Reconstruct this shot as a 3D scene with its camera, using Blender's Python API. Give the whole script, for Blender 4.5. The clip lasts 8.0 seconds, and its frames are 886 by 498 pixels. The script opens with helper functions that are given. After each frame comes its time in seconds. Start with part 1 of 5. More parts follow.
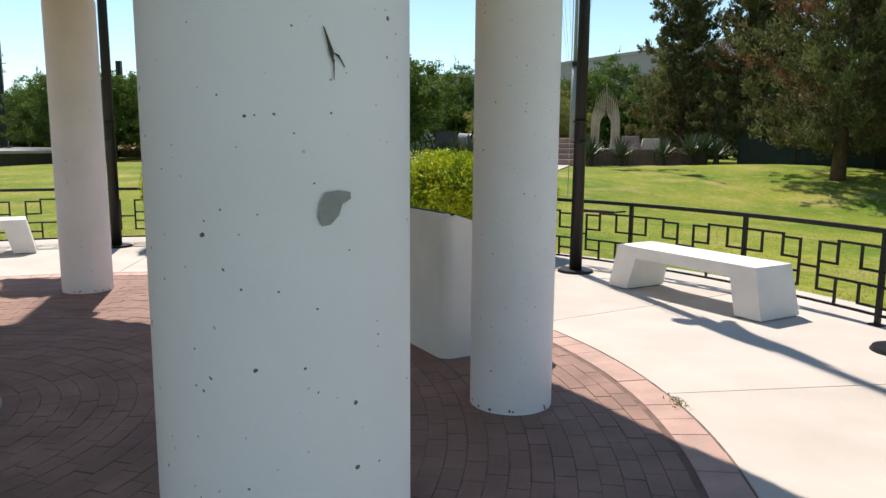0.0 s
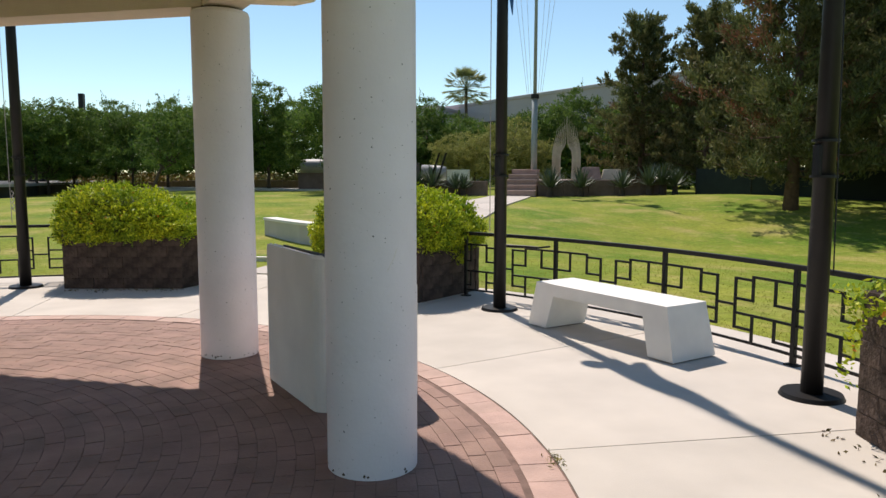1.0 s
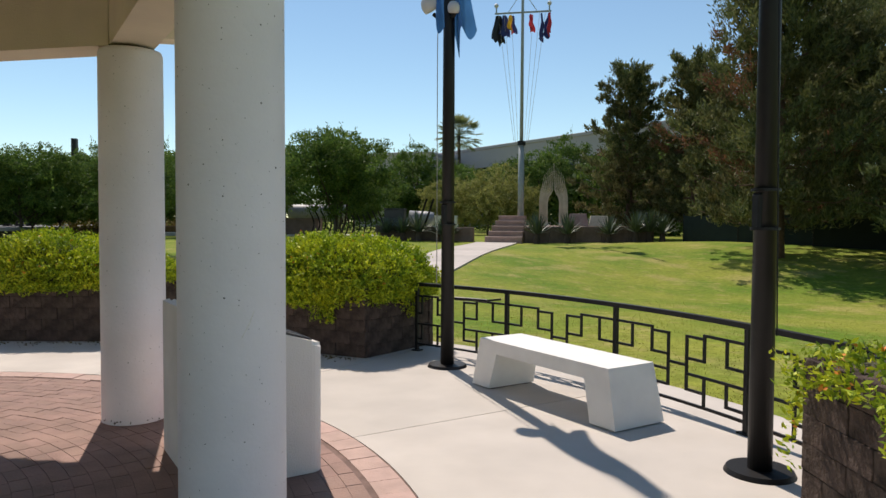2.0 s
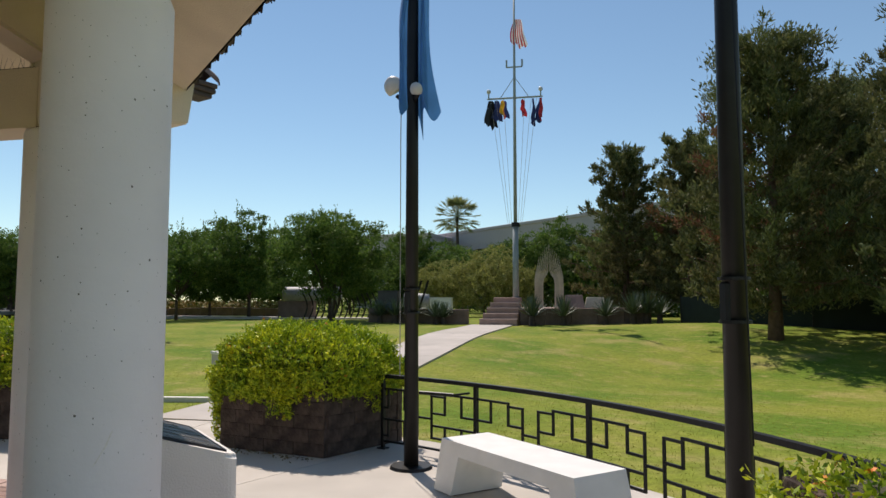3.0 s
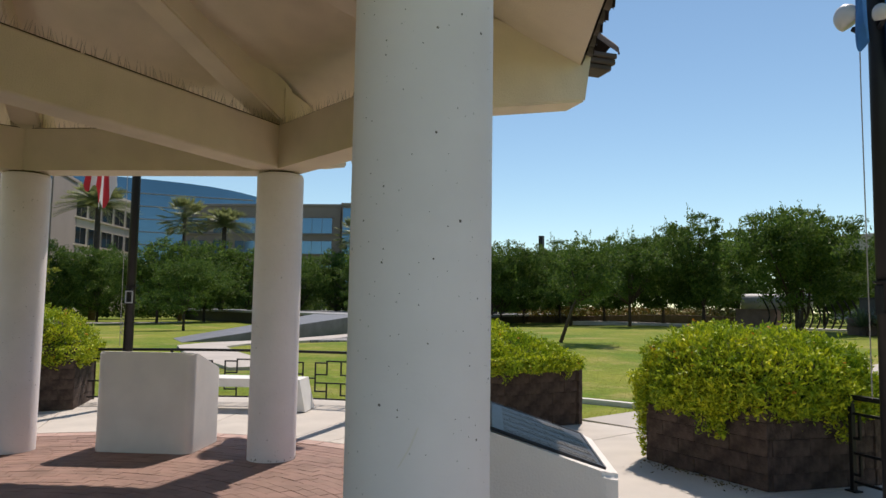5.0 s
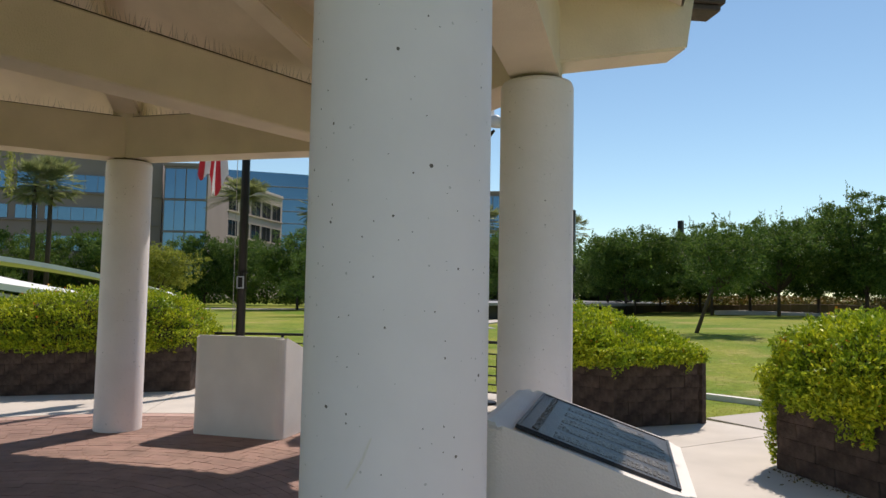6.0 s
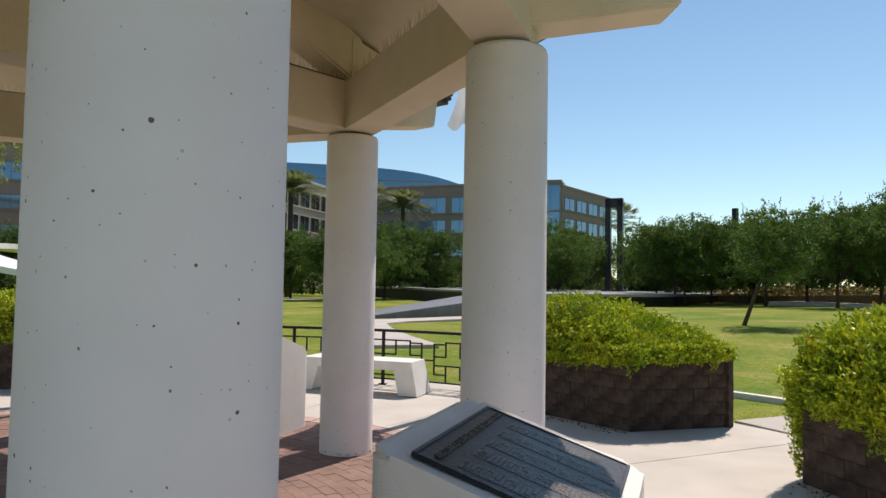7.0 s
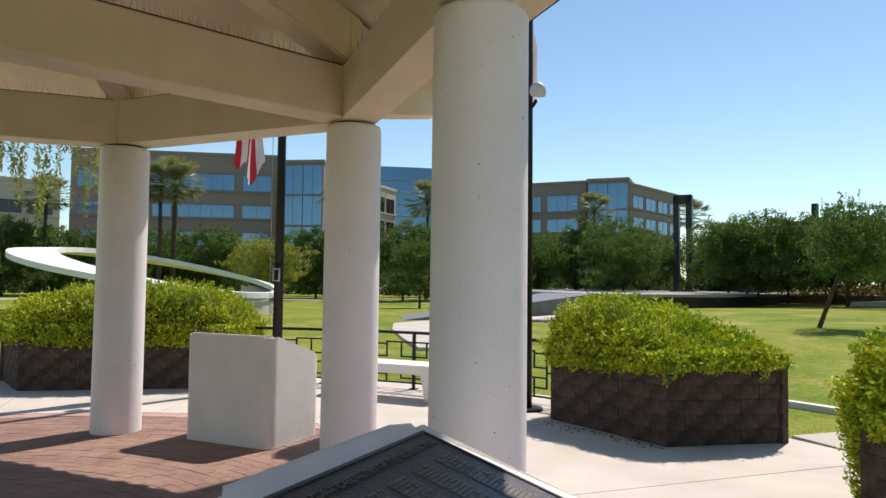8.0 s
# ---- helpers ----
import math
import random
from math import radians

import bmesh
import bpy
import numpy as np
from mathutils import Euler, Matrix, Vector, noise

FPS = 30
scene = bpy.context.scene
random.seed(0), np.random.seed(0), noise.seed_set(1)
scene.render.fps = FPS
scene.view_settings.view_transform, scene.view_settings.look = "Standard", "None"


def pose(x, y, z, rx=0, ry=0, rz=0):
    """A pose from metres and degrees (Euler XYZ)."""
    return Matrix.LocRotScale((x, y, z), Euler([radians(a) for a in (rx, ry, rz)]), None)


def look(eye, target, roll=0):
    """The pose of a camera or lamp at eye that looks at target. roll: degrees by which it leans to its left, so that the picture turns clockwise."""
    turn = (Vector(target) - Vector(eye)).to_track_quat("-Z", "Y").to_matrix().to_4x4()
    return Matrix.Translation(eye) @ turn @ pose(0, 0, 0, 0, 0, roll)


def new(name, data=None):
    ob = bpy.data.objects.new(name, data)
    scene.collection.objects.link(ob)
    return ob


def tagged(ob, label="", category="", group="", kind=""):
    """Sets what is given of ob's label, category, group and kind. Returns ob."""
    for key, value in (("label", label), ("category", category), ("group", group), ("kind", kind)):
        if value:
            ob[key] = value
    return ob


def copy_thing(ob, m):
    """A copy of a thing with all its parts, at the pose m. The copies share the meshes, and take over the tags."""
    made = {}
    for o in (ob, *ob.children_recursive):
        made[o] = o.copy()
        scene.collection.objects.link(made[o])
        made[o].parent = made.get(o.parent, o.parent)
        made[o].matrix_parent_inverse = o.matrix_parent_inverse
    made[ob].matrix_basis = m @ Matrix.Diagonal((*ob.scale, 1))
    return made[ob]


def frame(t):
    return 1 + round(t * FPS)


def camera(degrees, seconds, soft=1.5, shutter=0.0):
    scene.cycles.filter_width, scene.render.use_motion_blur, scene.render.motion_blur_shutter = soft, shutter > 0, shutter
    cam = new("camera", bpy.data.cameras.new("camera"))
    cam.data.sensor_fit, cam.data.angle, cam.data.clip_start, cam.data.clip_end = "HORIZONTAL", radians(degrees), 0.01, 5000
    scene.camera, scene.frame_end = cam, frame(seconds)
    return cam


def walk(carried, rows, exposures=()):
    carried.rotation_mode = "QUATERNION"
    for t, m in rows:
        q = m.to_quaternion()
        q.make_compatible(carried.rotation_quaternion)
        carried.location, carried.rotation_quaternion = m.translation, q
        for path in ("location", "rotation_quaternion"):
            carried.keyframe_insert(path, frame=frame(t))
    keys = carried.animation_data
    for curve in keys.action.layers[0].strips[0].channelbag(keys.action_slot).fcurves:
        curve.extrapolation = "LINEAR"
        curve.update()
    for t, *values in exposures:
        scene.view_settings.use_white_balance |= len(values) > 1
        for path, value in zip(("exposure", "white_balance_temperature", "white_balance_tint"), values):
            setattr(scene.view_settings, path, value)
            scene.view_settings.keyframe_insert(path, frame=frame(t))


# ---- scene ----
cam = camera(64.73, 8.0)
# seconds, eye, yaw, pitch, roll
PATH = [
    (0.0, 0.000, 0.000, 1.499, -0.00, -8.47, -0.39),
    (0.5, 0.368, 0.124, 1.534, -1.97, -7.43, -0.22),
    (1.0, 0.650, 0.333, 1.537, -2.14, -5.96, -0.10),
    (1.2, 0.769, 0.442, 1.544, -2.19, -5.72, -0.17),
    (2.3, 1.383, 0.865, 1.594, -2.40, -0.71, -0.31),
    (2.5, 1.465, 0.948, 1.613, -2.19, 0.27, -0.21),
    (3.0, 1.642, 1.178, 1.647, -2.26, 4.35, -0.04),
    (3.5, 1.761, 1.408, 1.624, 2.08, 6.30, -0.00),
    (4.0, 1.830, 1.570, 1.584, 17.40, 6.38, -0.31),
    (4.5, 1.788, 1.786, 1.550, 24.76, 5.62, -0.75),
    (5.0, 1.789, 2.076, 1.540, 34.03, 4.77, -0.86),
    (5.2, 1.815, 2.250, 1.551, 39.24, 4.52, -0.87),
    (6.3, 1.762, 2.979, 1.499, 45.21, 3.50, -0.98),
    (6.5, 1.746, 3.146, 1.498, 45.22, 3.02, -0.96),
    (7.0, 1.809, 3.506, 1.547, 49.19, 2.75, -0.98),
    (7.5, 1.768, 3.888, 1.563, 53.20, 2.72, -1.05),
    (8.0, 1.726, 4.247, 1.545, 54.75, 2.74, -0.73),
]
walk(cam, [(t, pose(x, y, z, 90 + pitch, roll, yaw)) for t, x, y, z, yaw, pitch, roll in PATH], 
     [(0.0, 0.52, 6700, 16), (0.5, 0.38, 6700, 16), (1.0, 0.27, 6700, 16), (2.5, 0.06, 6700, 16), (3.5, 0.0, 6700, 16), (4.5, 0.0, 6700, 16), (5.0, 0.05, 6700, 16), (6.5, 0.14, 6700, 16), (7.0, 0.15, 6700, 16), (7.5, 0.37, 6700, 16), (8.0, 0.36, 6700, 16)])

# ---- light ----
SUN_AZ = math.atan2(-0.27, 0.963)      # clockwise turn from +y, seen from above, of the way to the sun
SUN_EL = radians(56.5)
world = bpy.data.worlds.new("sky")
scene.world = world
world.use_nodes = True
wn = world.node_tree
sky = wn.nodes.new("ShaderNodeTexSky")
sky.sky_type, sky.sun_disc = "NISHITA", False
sky.sun_elevation, sky.sun_rotation = SUN_EL, SUN_AZ
sky.air_density, sky.dust_density, sky.ozone_density = 1.0, 0.0, 1.6
clear_air = wn.nodes.new("ShaderNodeMix")       # dry desert air: a touch more cyan
clear_air.data_type, clear_air.blend_type = "RGBA", "MULTIPLY"
clear_air.inputs[0].default_value = 1.0
clear_air.inputs[7].default_value = (0.93, 1.05, 1.0, 1)
wn.links.new(sky.outputs[0], clear_air.inputs[6])
wn.links.new(clear_air.outputs[2], wn.nodes["Background"].inputs[0])
wn.nodes["Background"].inputs[1].default_value = 0.11
sun = new("sun", bpy.data.lights.new("sun", "SUN"))
sun.data.energy, sun.data.angle, sun.data.color = 4.3, radians(0.53), (1.0, 0.935, 0.83)
to_sun = Vector((math.sin(SUN_AZ) * math.cos(SUN_EL), math.cos(SUN_AZ) * math.cos(SUN_EL), math.sin(SUN_EL)))
sun.matrix_world = look(to_sun * 50, (0, 0, 0))


# ---- materials ----
def mat(name, color, var=0.18, scale=6.0, rough=0.75, bump=0.15, metal=0.0, tint=None, big=0.5, island=0.0, objrand=0.0,
        fine=60.0, spec=0.5, translucent=0.0, pits=0.0):
    """A surface whose colour wanders at two scales, with a fine relief."""
    m = bpy.data.materials.new(name)
    m.use_nodes = True
    t = m.node_tree
    N, L = t.nodes, t.links
    b = N["Principled BSDF"]
    b.inputs["Roughness"].default_value, b.inputs["Metallic"].default_value = rough, metal
    b.inputs["Specular IOR Level"].default_value = spec
    co = N.new("ShaderNodeTexCoord")

    def noise_at(s, detail=6.0):
        n = N.new("ShaderNodeTexNoise")
        n.inputs["Scale"].default_value, n.inputs["Detail"].default_value = s, detail
        L.new(co.outputs["Object"], n.inputs["Vector"])
        return n

    def mix(kind, a, bb, f):
        x = N.new("ShaderNodeMix")
        x.data_type, x.blend_type = "RGBA", kind
        for src, i in ((f, 0), (a, 6), (bb, 7)):
            if isinstance(src, (int, float)):
                x.inputs[i].default_value = src
            elif isinstance(src, tuple):
                x.inputs[i].default_value = (*src, 1)
            else:
                L.new(src, x.inputs[i])
        return x.outputs[2]

    def ramp(src, lo, hi, a=0.3, bb=0.7):
        r = N.new("ShaderNodeMapRange")
        r.inputs[1].default_value, r.inputs[2].default_value = a, bb
        r.inputs[3].default_value, r.inputs[4].default_value = lo, hi
        L.new(src, r.inputs[0])
        return r.outputs[0]

    tint = tint or tuple(c * (1 - var) for c in color)
    light = tuple(min(1, c * (1 + var * 0.6)) for c in color)
    col = mix("MIX", tint, light, ramp(noise_at(scale).outputs[0], 0, 1))
    if big:
        col = mix("MIX", col, tuple(c * (1 - var) for c in color), ramp(noise_at(scale * 0.13, 3.0).outputs[0], 0, big, 0.4, 0.75))
    if island or objrand:
        src = N.new("ShaderNodeNewGeometry").outputs["Random Per Island"] if island else N.new("ShaderNodeObjectInfo").outputs["Random"]
        k = island or objrand
        hs = N.new("ShaderNodeHueSaturation")
        L.new(ramp(src, 1 - k, 1 + k, 0, 1), hs.inputs["Value"])
        L.new(ramp(src, 0.5 + k * 0.06, 0.5 - k * 0.06, 0, 1), hs.inputs["Hue"])
        L.new(col, hs.inputs["Color"])
        col = hs.outputs[0]
    if pits:
        # pits and blow holes: cells laid round the shaft, each with or without a hole
        xyz = N.new("ShaderNodeSeparateXYZ")
        L.new(co.outputs["Object"], xyz.inputs[0])

        def calc(op, a, bb):
            x = N.new("ShaderNodeMath")
            x.operation = op
            for src, i in ((a, 0), (bb, 1)):
                if isinstance(src, (int, float)):
                    x.inputs[i].default_value = src
                else:
                    L.new(src, x.inputs[i])
            return x.outputs[0]
        turn = calc("MULTIPLY", calc("ARCTAN2", xyz.outputs[1], xyz.outputs[0]), 0.24)
        own = calc("MULTIPLY", N.new("ShaderNodeObjectInfo").outputs["Random"], 40.0)
        lay = N.new("ShaderNodeCombineXYZ")
        wob = noise_at(70.0, 2.0)
        L.new(calc("ADD", turn, calc("MULTIPLY", wob.outputs[0], 0.006)), lay.inputs[0])
        L.new(calc("ADD", calc("ADD", xyz.outputs[2], own), calc("MULTIPLY", wob.outputs[0], -0.008)), lay.inputs[1])
        for cells, least, biggest, dark in ((34.0, 0.86, pits * 0.95, (0.17, 0.14, 0.12)), (12.0, 0.76, pits * 0.70, (0.12, 0.10, 0.085)), (20.0, 0.72, pits * 0.8, (0.55, 0.52, 0.51))):
            v = N.new("ShaderNodeTexVoronoi")
            v.voronoi_dimensions = "2D"
            v.inputs["Scale"].default_value = cells
            L.new(lay.outputs[0], v.inputs["Vector"])
            sp = N.new("ShaderNodeSeparateColor")
            L.new(v.outputs["Color"], sp.inputs[0])
            col = mix("MIX", col, dark, calc("LESS_THAN", v.outputs["Distance"], ramp(sp.outputs[0], -0.02, biggest, least, 1.0)))
    L.new(col, b.inputs["Base Color"])
    if bump:
        bp = N.new("ShaderNodeBump")
        bp.inputs["Strength"].default_value, bp.inputs["Distance"].default_value = bump, 0.02
        L.new(noise_at(fine, 8.0).outputs[0], bp.inputs["Height"])
        L.new(bp.outputs[0], b.inputs["Normal"])
    if translucent:
        tr = N.new("ShaderNodeBsdfTranslucent")
        L.new(col, tr.inputs[0])
        ms = N.new("ShaderNodeMixShader")
        ms.inputs[0].default_value = translucent
        L.new(b.outputs[0], ms.inputs[1])
        L.new(tr.outputs[0], ms.inputs[2])
        L.new(ms.outputs[0], N["Material Output"].inputs[0])
    return m


PAINT = mat("white_column_paint", (0.82, 0.768, 0.775), 0.08, 2.2, 0.55, 0.12, fine=25, pits=0.085)
STUCCO = mat("cream_stucco", (0.77, 0.665, 0.52), 0.10, 2.5, 0.85, 0.35, fine=90)
STUCCO_WHITE = mat("white_stucco", (0.80, 0.75, 0.70), 0.09, 3.0, 0.85, 0.30, fine=110)
BENCH = mat("white_painted_concrete", (0.80, 0.78, 0.74), 0.08, 4.0, 0.8, 0.22, fine=120)
CONCRETE = mat("pale_concrete", (0.56, 0.51, 0.45), 0.13, 1.6, 0.9, 0.18, fine=140, objrand=0.05)
PATHM = mat("path_concrete", (0.50, 0.45, 0.40), 0.12, 1.2, 0.9, 0.15, objrand=0.06)
JOINT = mat("dark_joint_sand", (0.19, 0.13, 0.11), 0.3, 9.0, 0.95, 0.3)
BRICK = mat("red_paver", (0.30, 0.188, 0.151), 0.28, 3.0, 0.75, 0.30, island=0.06, spec=0.3)
BRICK_ONE = mat("red_paver_single", (0.30, 0.188, 0.151), 0.28, 3.0, 0.75, 0.30, objrand=0.06, spec=0.3)
BRICK_SAND = mat("paver_joint_sand", (0.20, 0.127, 0.103), 0.3, 9.0, 0.95, 0.3)
BORDER = mat("red_border_paver", (0.47, 0.31, 0.255), 0.18, 5.0, 0.7, 0.3, objrand=0.06)
BLOCK = mat("brown_split_face_block", (0.092, 0.066, 0.054), 0.55, 9.0, 0.95, 1.0, fine=30, objrand=0.07, spec=0.2)
BLOCK_CORE = mat("mortar", (0.085, 0.065, 0.055), 0.25, 9.0, 0.95, 0.3)
# bush filler: twig brown, with the shade between leaves put into the colour
BUSH_CORE = mat("dark_bush_core", (0.07, 0.065, 0.03), 0.4, 12.0, 0.95, 0.5)
LANTANA = mat("lantana_leaf", (0.47, 0.52, 0.025), 0.20, 3.0, 0.55, 0.0, tint=(0.23, 0.36, 0.018), island=0.50, translucent=0.22, spec=0.3)
FLOWER = mat("orange_flower", (0.75, 0.28, 0.02), 0.2, 9.0, 0.6, 0.0, island=0.3)
LEAF = mat("tree_leaf", (0.110, 0.185, 0.032), 0.25, 0.6, 0.6, 0.0, tint=(0.065, 0.115, 0.025), island=0.4, translucent=0.4, spec=0.2)
LEAF_OLIVE = mat("olive_leaf", (0.29, 0.305, 0.085), 0.25, 0.7, 0.6, 0.0, island=0.35, translucent=0.38, spec=0.2)
LEAF_BRIGHT = mat("bright_leaf", (0.30, 0.33, 0.05), 0.25, 0.7, 0.6, 0.0, island=0.35, translucent=0.42, spec=0.2)
NEEDLE = mat("pine_needles", (0.125, 0.155, 0.055), 0.3, 0.35, 0.7, 0.0, tint=(0.13, 0.115, 0.045), island=0.4, translucent=0.3, spec=0.2)
DRY_NEEDLE = mat("dry_pine_needles", (0.20, 0.10, 0.05), 0.3, 0.5, 0.8, 0.0, island=0.4, translucent=0.25, spec=0.2)
AGAVE = mat("agave_leaf", (0.09, 0.13, 0.075), 0.2, 3.0, 0.5, 0.0, island=0.3)
PALM = mat("palm_frond", (0.24, 0.27, 0.11), 0.25, 1.0, 0.5, 0.0, island=0.35, translucent=0.35)
BARK = mat("dark_bark", (0.085, 0.062, 0.046), 0.35, 6.0, 0.95, 0.7, fine=25)
BARK_RED = mat("pine_bark", (0.17, 0.10, 0.065), 0.4, 5.0, 0.95, 0.8, fine=18)
IRON = mat("black_painted_iron", (0.013, 0.012, 0.012), 0.25, 8.0, 0.45, 0.06, fine=60, spec=0.3)
STEEL = mat("grey_painted_steel", (0.30, 0.31, 0.32), 0.35, 1.5, 0.55, 0.05)
MAST = mat("mast_grey_paint", (0.30, 0.33, 0.33), 0.12, 3.0, 0.5, 0.05)
ROPE = mat("rope", (0.45, 0.42, 0.38), 0.2, 30.0, 0.9, 0.4)
LAMP = mat("white_plastic_lamp", (0.60, 0.585, 0.56), 0.05, 6.0, 0.4, 0.0)
TILE = mat("dark_clay_tile", (0.085, 0.062, 0.052), 0.35, 7.0, 0.7, 0.4, objrand=0.3)
BRONZE = mat("dark_bronze_plaque", (0.055, 0.052, 0.055), 0.3, 14.0, 0.38, 0.25, metal=0.55, fine=90)
LETTER = mat("worn_bronze_letters", (0.17, 0.145, 0.12), 0.25, 30.0, 0.4, 0.1, metal=0.5)
SPIKE = mat("steel_spike_wire", (0.34, 0.30, 0.24), 0.2, 8.0, 0.5, 0.0, metal=0.3)
REDSTONE = mat("red_granite", (0.36, 0.235, 0.19), 0.25, 3.0, 0.7, 0.25, objrand=0.12)
WALLSTONE = mat("brown_memorial_wall", (0.17, 0.115, 0.09), 0.3, 3.0, 0.85, 0.4, objrand=0.15)
PALESTONE = mat("pale_arch_stone", (0.56, 0.49, 0.36), 0.2, 2.5, 0.8, 0.3, objrand=0.08)
GRANITE = mat("grey_granite", (0.34, 0.335, 0.34), 0.15, 1.2, 0.45, 0.08)
GRANITE_DARK = mat("blue_grey_granite", (0.19, 0.19, 0.205), 0.25, 2.0, 0.5, 0.1)
GRAVEL = mat("grey_gravel", (0.33, 0.32, 0.31), 0.6, 14.0, 0.95, 1.0, fine=20)
DARKSTONE = mat("dark_granite", (0.05, 0.047, 0.045), 0.3, 1.5, 0.5, 0.1)
PATINA = mat("dark_bronze_statue", (0.035, 0.035, 0.035), 0.3, 4.0, 0.45, 0.2, metal=0.5)
RINGWHITE = mat("white_ring_concrete", (0.80, 0.79, 0.76), 0.06, 1.0, 0.7, 0.1)
FARWALL = mat("mauve_grey_wall", (0.45, 0.40, 0.41), 0.08, 0.15, 0.9, 0.1, fine=4)
OFFICE = mat("brown_office_concrete", (0.25, 0.205, 0.19), 0.08, 0.3, 0.9, 0.2, fine=4)
OFFICE_PALE = mat("pale_office_concrete", (0.50, 0.42, 0.36), 0.08, 0.3, 0.9, 0.2, fine=4)
# mirror glass: blue of the reflected upper sky is mixed into the base colour
GLASS = mat("sky_blue_mirror_glass", (0.11, 0.22, 0.34), 0.15, 0.08, 0.10, 0.0, metal=0.65, big=0.4)
GLASS_DARK = mat("dark_window_glass", (0.02, 0.025, 0.03), 0.2, 0.2, 0.06, 0.0)
FENCE = mat("dark_green_fence_screen", (0.012, 0.020, 0.016), 0.3, 2.0, 0.9, 0.2)
ASPHALT = mat("asphalt", (0.06, 0.06, 0.062), 0.2, 2.0, 0.9, 0.2)
CLOTH_BLUE = mat("blue_flag_cloth", (0.075, 0.24, 0.55), 0.20, 4.0, 0.8, 0.1, fine=200, translucent=0.3)
CLOTH_WHITE = mat("white_flag_cloth", (0.78, 0.78, 0.80), 0.06, 4.0, 0.8, 0.1, translucent=0.3)
CLOTH_BLACK = mat("black_flag_cloth", (0.015, 0.015, 0.018), 0.2, 4.0, 0.8, 0.1)
CLOTH_NAVY = mat("navy_flag_cloth", (0.03, 0.045, 0.16), 0.2, 4.0, 0.8, 0.1, translucent=0.2)
CLOTH_RED = mat("red_flag_cloth", (0.52, 0.035, 0.045), 0.15, 4.0, 0.8, 0.1, translucent=0.3)
CLOTH_GOLD = mat("gold_flag_cloth", (0.78, 0.42, 0.03), 0.15, 4.0, 0.8, 0.1, translucent=0.3)
WHITEBOX = mat("white_metal_cabinet", (0.75, 0.75, 0.74), 0.05, 2.0, 0.5, 0.0)
CHIP = mat("bare_grey_concrete", (0.33, 0.31, 0.29), 0.15, 20.0, 0.95, 0.5)
SMEAR = mat("dark_brown_smear", (0.09, 0.065, 0.04), 0.4, 40.0, 0.9, 0.2)

# lawn: clipped grass, with dry patches and mown streaks
def lawn_material(name, green, yellow, dry):
    m = bpy.data.materials.new(name)
    m.use_nodes = True
    N, L = m.node_tree.nodes, m.node_tree.links
    b = N["Principled BSDF"]
    b.inputs["Roughness"].default_value, b.inputs["Specular IOR Level"].default_value = 0.9, 0.08
    co = N.new("ShaderNodeTexCoord")

    def field(scale, detail, lo, hi, a=0.0, bb=1.0, stretch=(1, 1, 1)):
        mp = N.new("ShaderNodeMapping")
        mp.inputs["Scale"].default_value = stretch
        L.new(co.outputs["Object"], mp.inputs[0])
        n = N.new("ShaderNodeTexNoise")
        n.inputs["Scale"].default_value, n.inputs["Detail"].default_value = scale, detail
        L.new(mp.outputs[0], n.inputs["Vector"])
        r = N.new("ShaderNodeMapRange")
        for i, val in ((1, lo), (2, hi), (3, a), (4, bb)):
            r.inputs[i].default_value = val
        L.new(n.outputs[0], r.inputs[0])
        return r.outputs[0], n.outputs[0]

    def blend(kind, a, bb, f):
        x = N.new("ShaderNodeMix")
        x.data_type, x.blend_type = "RGBA", kind
        for src, i in ((f, 0), (a, 6), (bb, 7)):
            if isinstance(src, tuple):
                x.inputs[i].default_value = (*src, 1)
            elif isinstance(src, float):
                x.inputs[i].default_value = src
            else:
                L.new(src, x.inputs[i])
        return x.outputs[2]
    col = blend("MIX", green, yellow, field(0.32, 5.0, 0.36, 0.62)[0])
    col = blend("MIX", col, dry, field(0.55, 7.0, 0.54, 0.74, 0.0, 0.85)[0])
    col = blend("MIX", col, dry, field(2.6, 6.0, 0.55, 0.78, 0.0, 0.7)[0])
    hs = N.new("ShaderNodeHueSaturation")
    L.new(field(9.0, 8.0, 0.3, 0.7, 0.78, 1.22)[0], hs.inputs["Value"])
    L.new(col, hs.inputs["Color"])
    h2 = N.new("ShaderNodeHueSaturation")
    fine, raw = field(45.0, 6.0, 0.3, 0.7, 0.78, 1.22)
    L.new(fine, h2.inputs["Value"])
    L.new(hs.outputs[0], h2.inputs["Color"])
    L.new(h2.outputs[0], b.inputs["Base Color"])
    bp = N.new("ShaderNodeBump")
    bp.inputs["Strength"].default_value, bp.inputs["Distance"].default_value = 0.5, 0.02
    L.new(raw, bp.inputs["Height"])
    L.new(bp.outputs[0], b.inputs["Normal"])
    return m


GRASS = lawn_material("lawn_grass", (0.115, 0.185, 0.020), (0.225, 0.245, 0.038), (0.36, 0.295, 0.11))
BLADE = mat("grass_blade", (0.20, 0.235, 0.032), 0.3, 0.5, 0.7, 0.0, tint=(0.29, 0.27, 0.06), island=0.22, translucent=0.6, spec=0.1)


# ---- building blocks ----
C = Vector((-3.173, 3.499, 0))   # the pavilion's middle
PHASE = -37.36                   # direction of the first column, degrees


def pol(r, ang, z=0.0):
    a = radians(ang)
    return Vector((C.x + r * math.cos(a), C.y + r * math.sin(a), z))


def facing(ang, r=0.0, z=0.0):
    """A frame at that place round the pavilion: x along the rim, y outwards."""
    p = pol(r, ang, z)
    return pose(p.x, p.y, p.z, 0, 0, ang - 90)


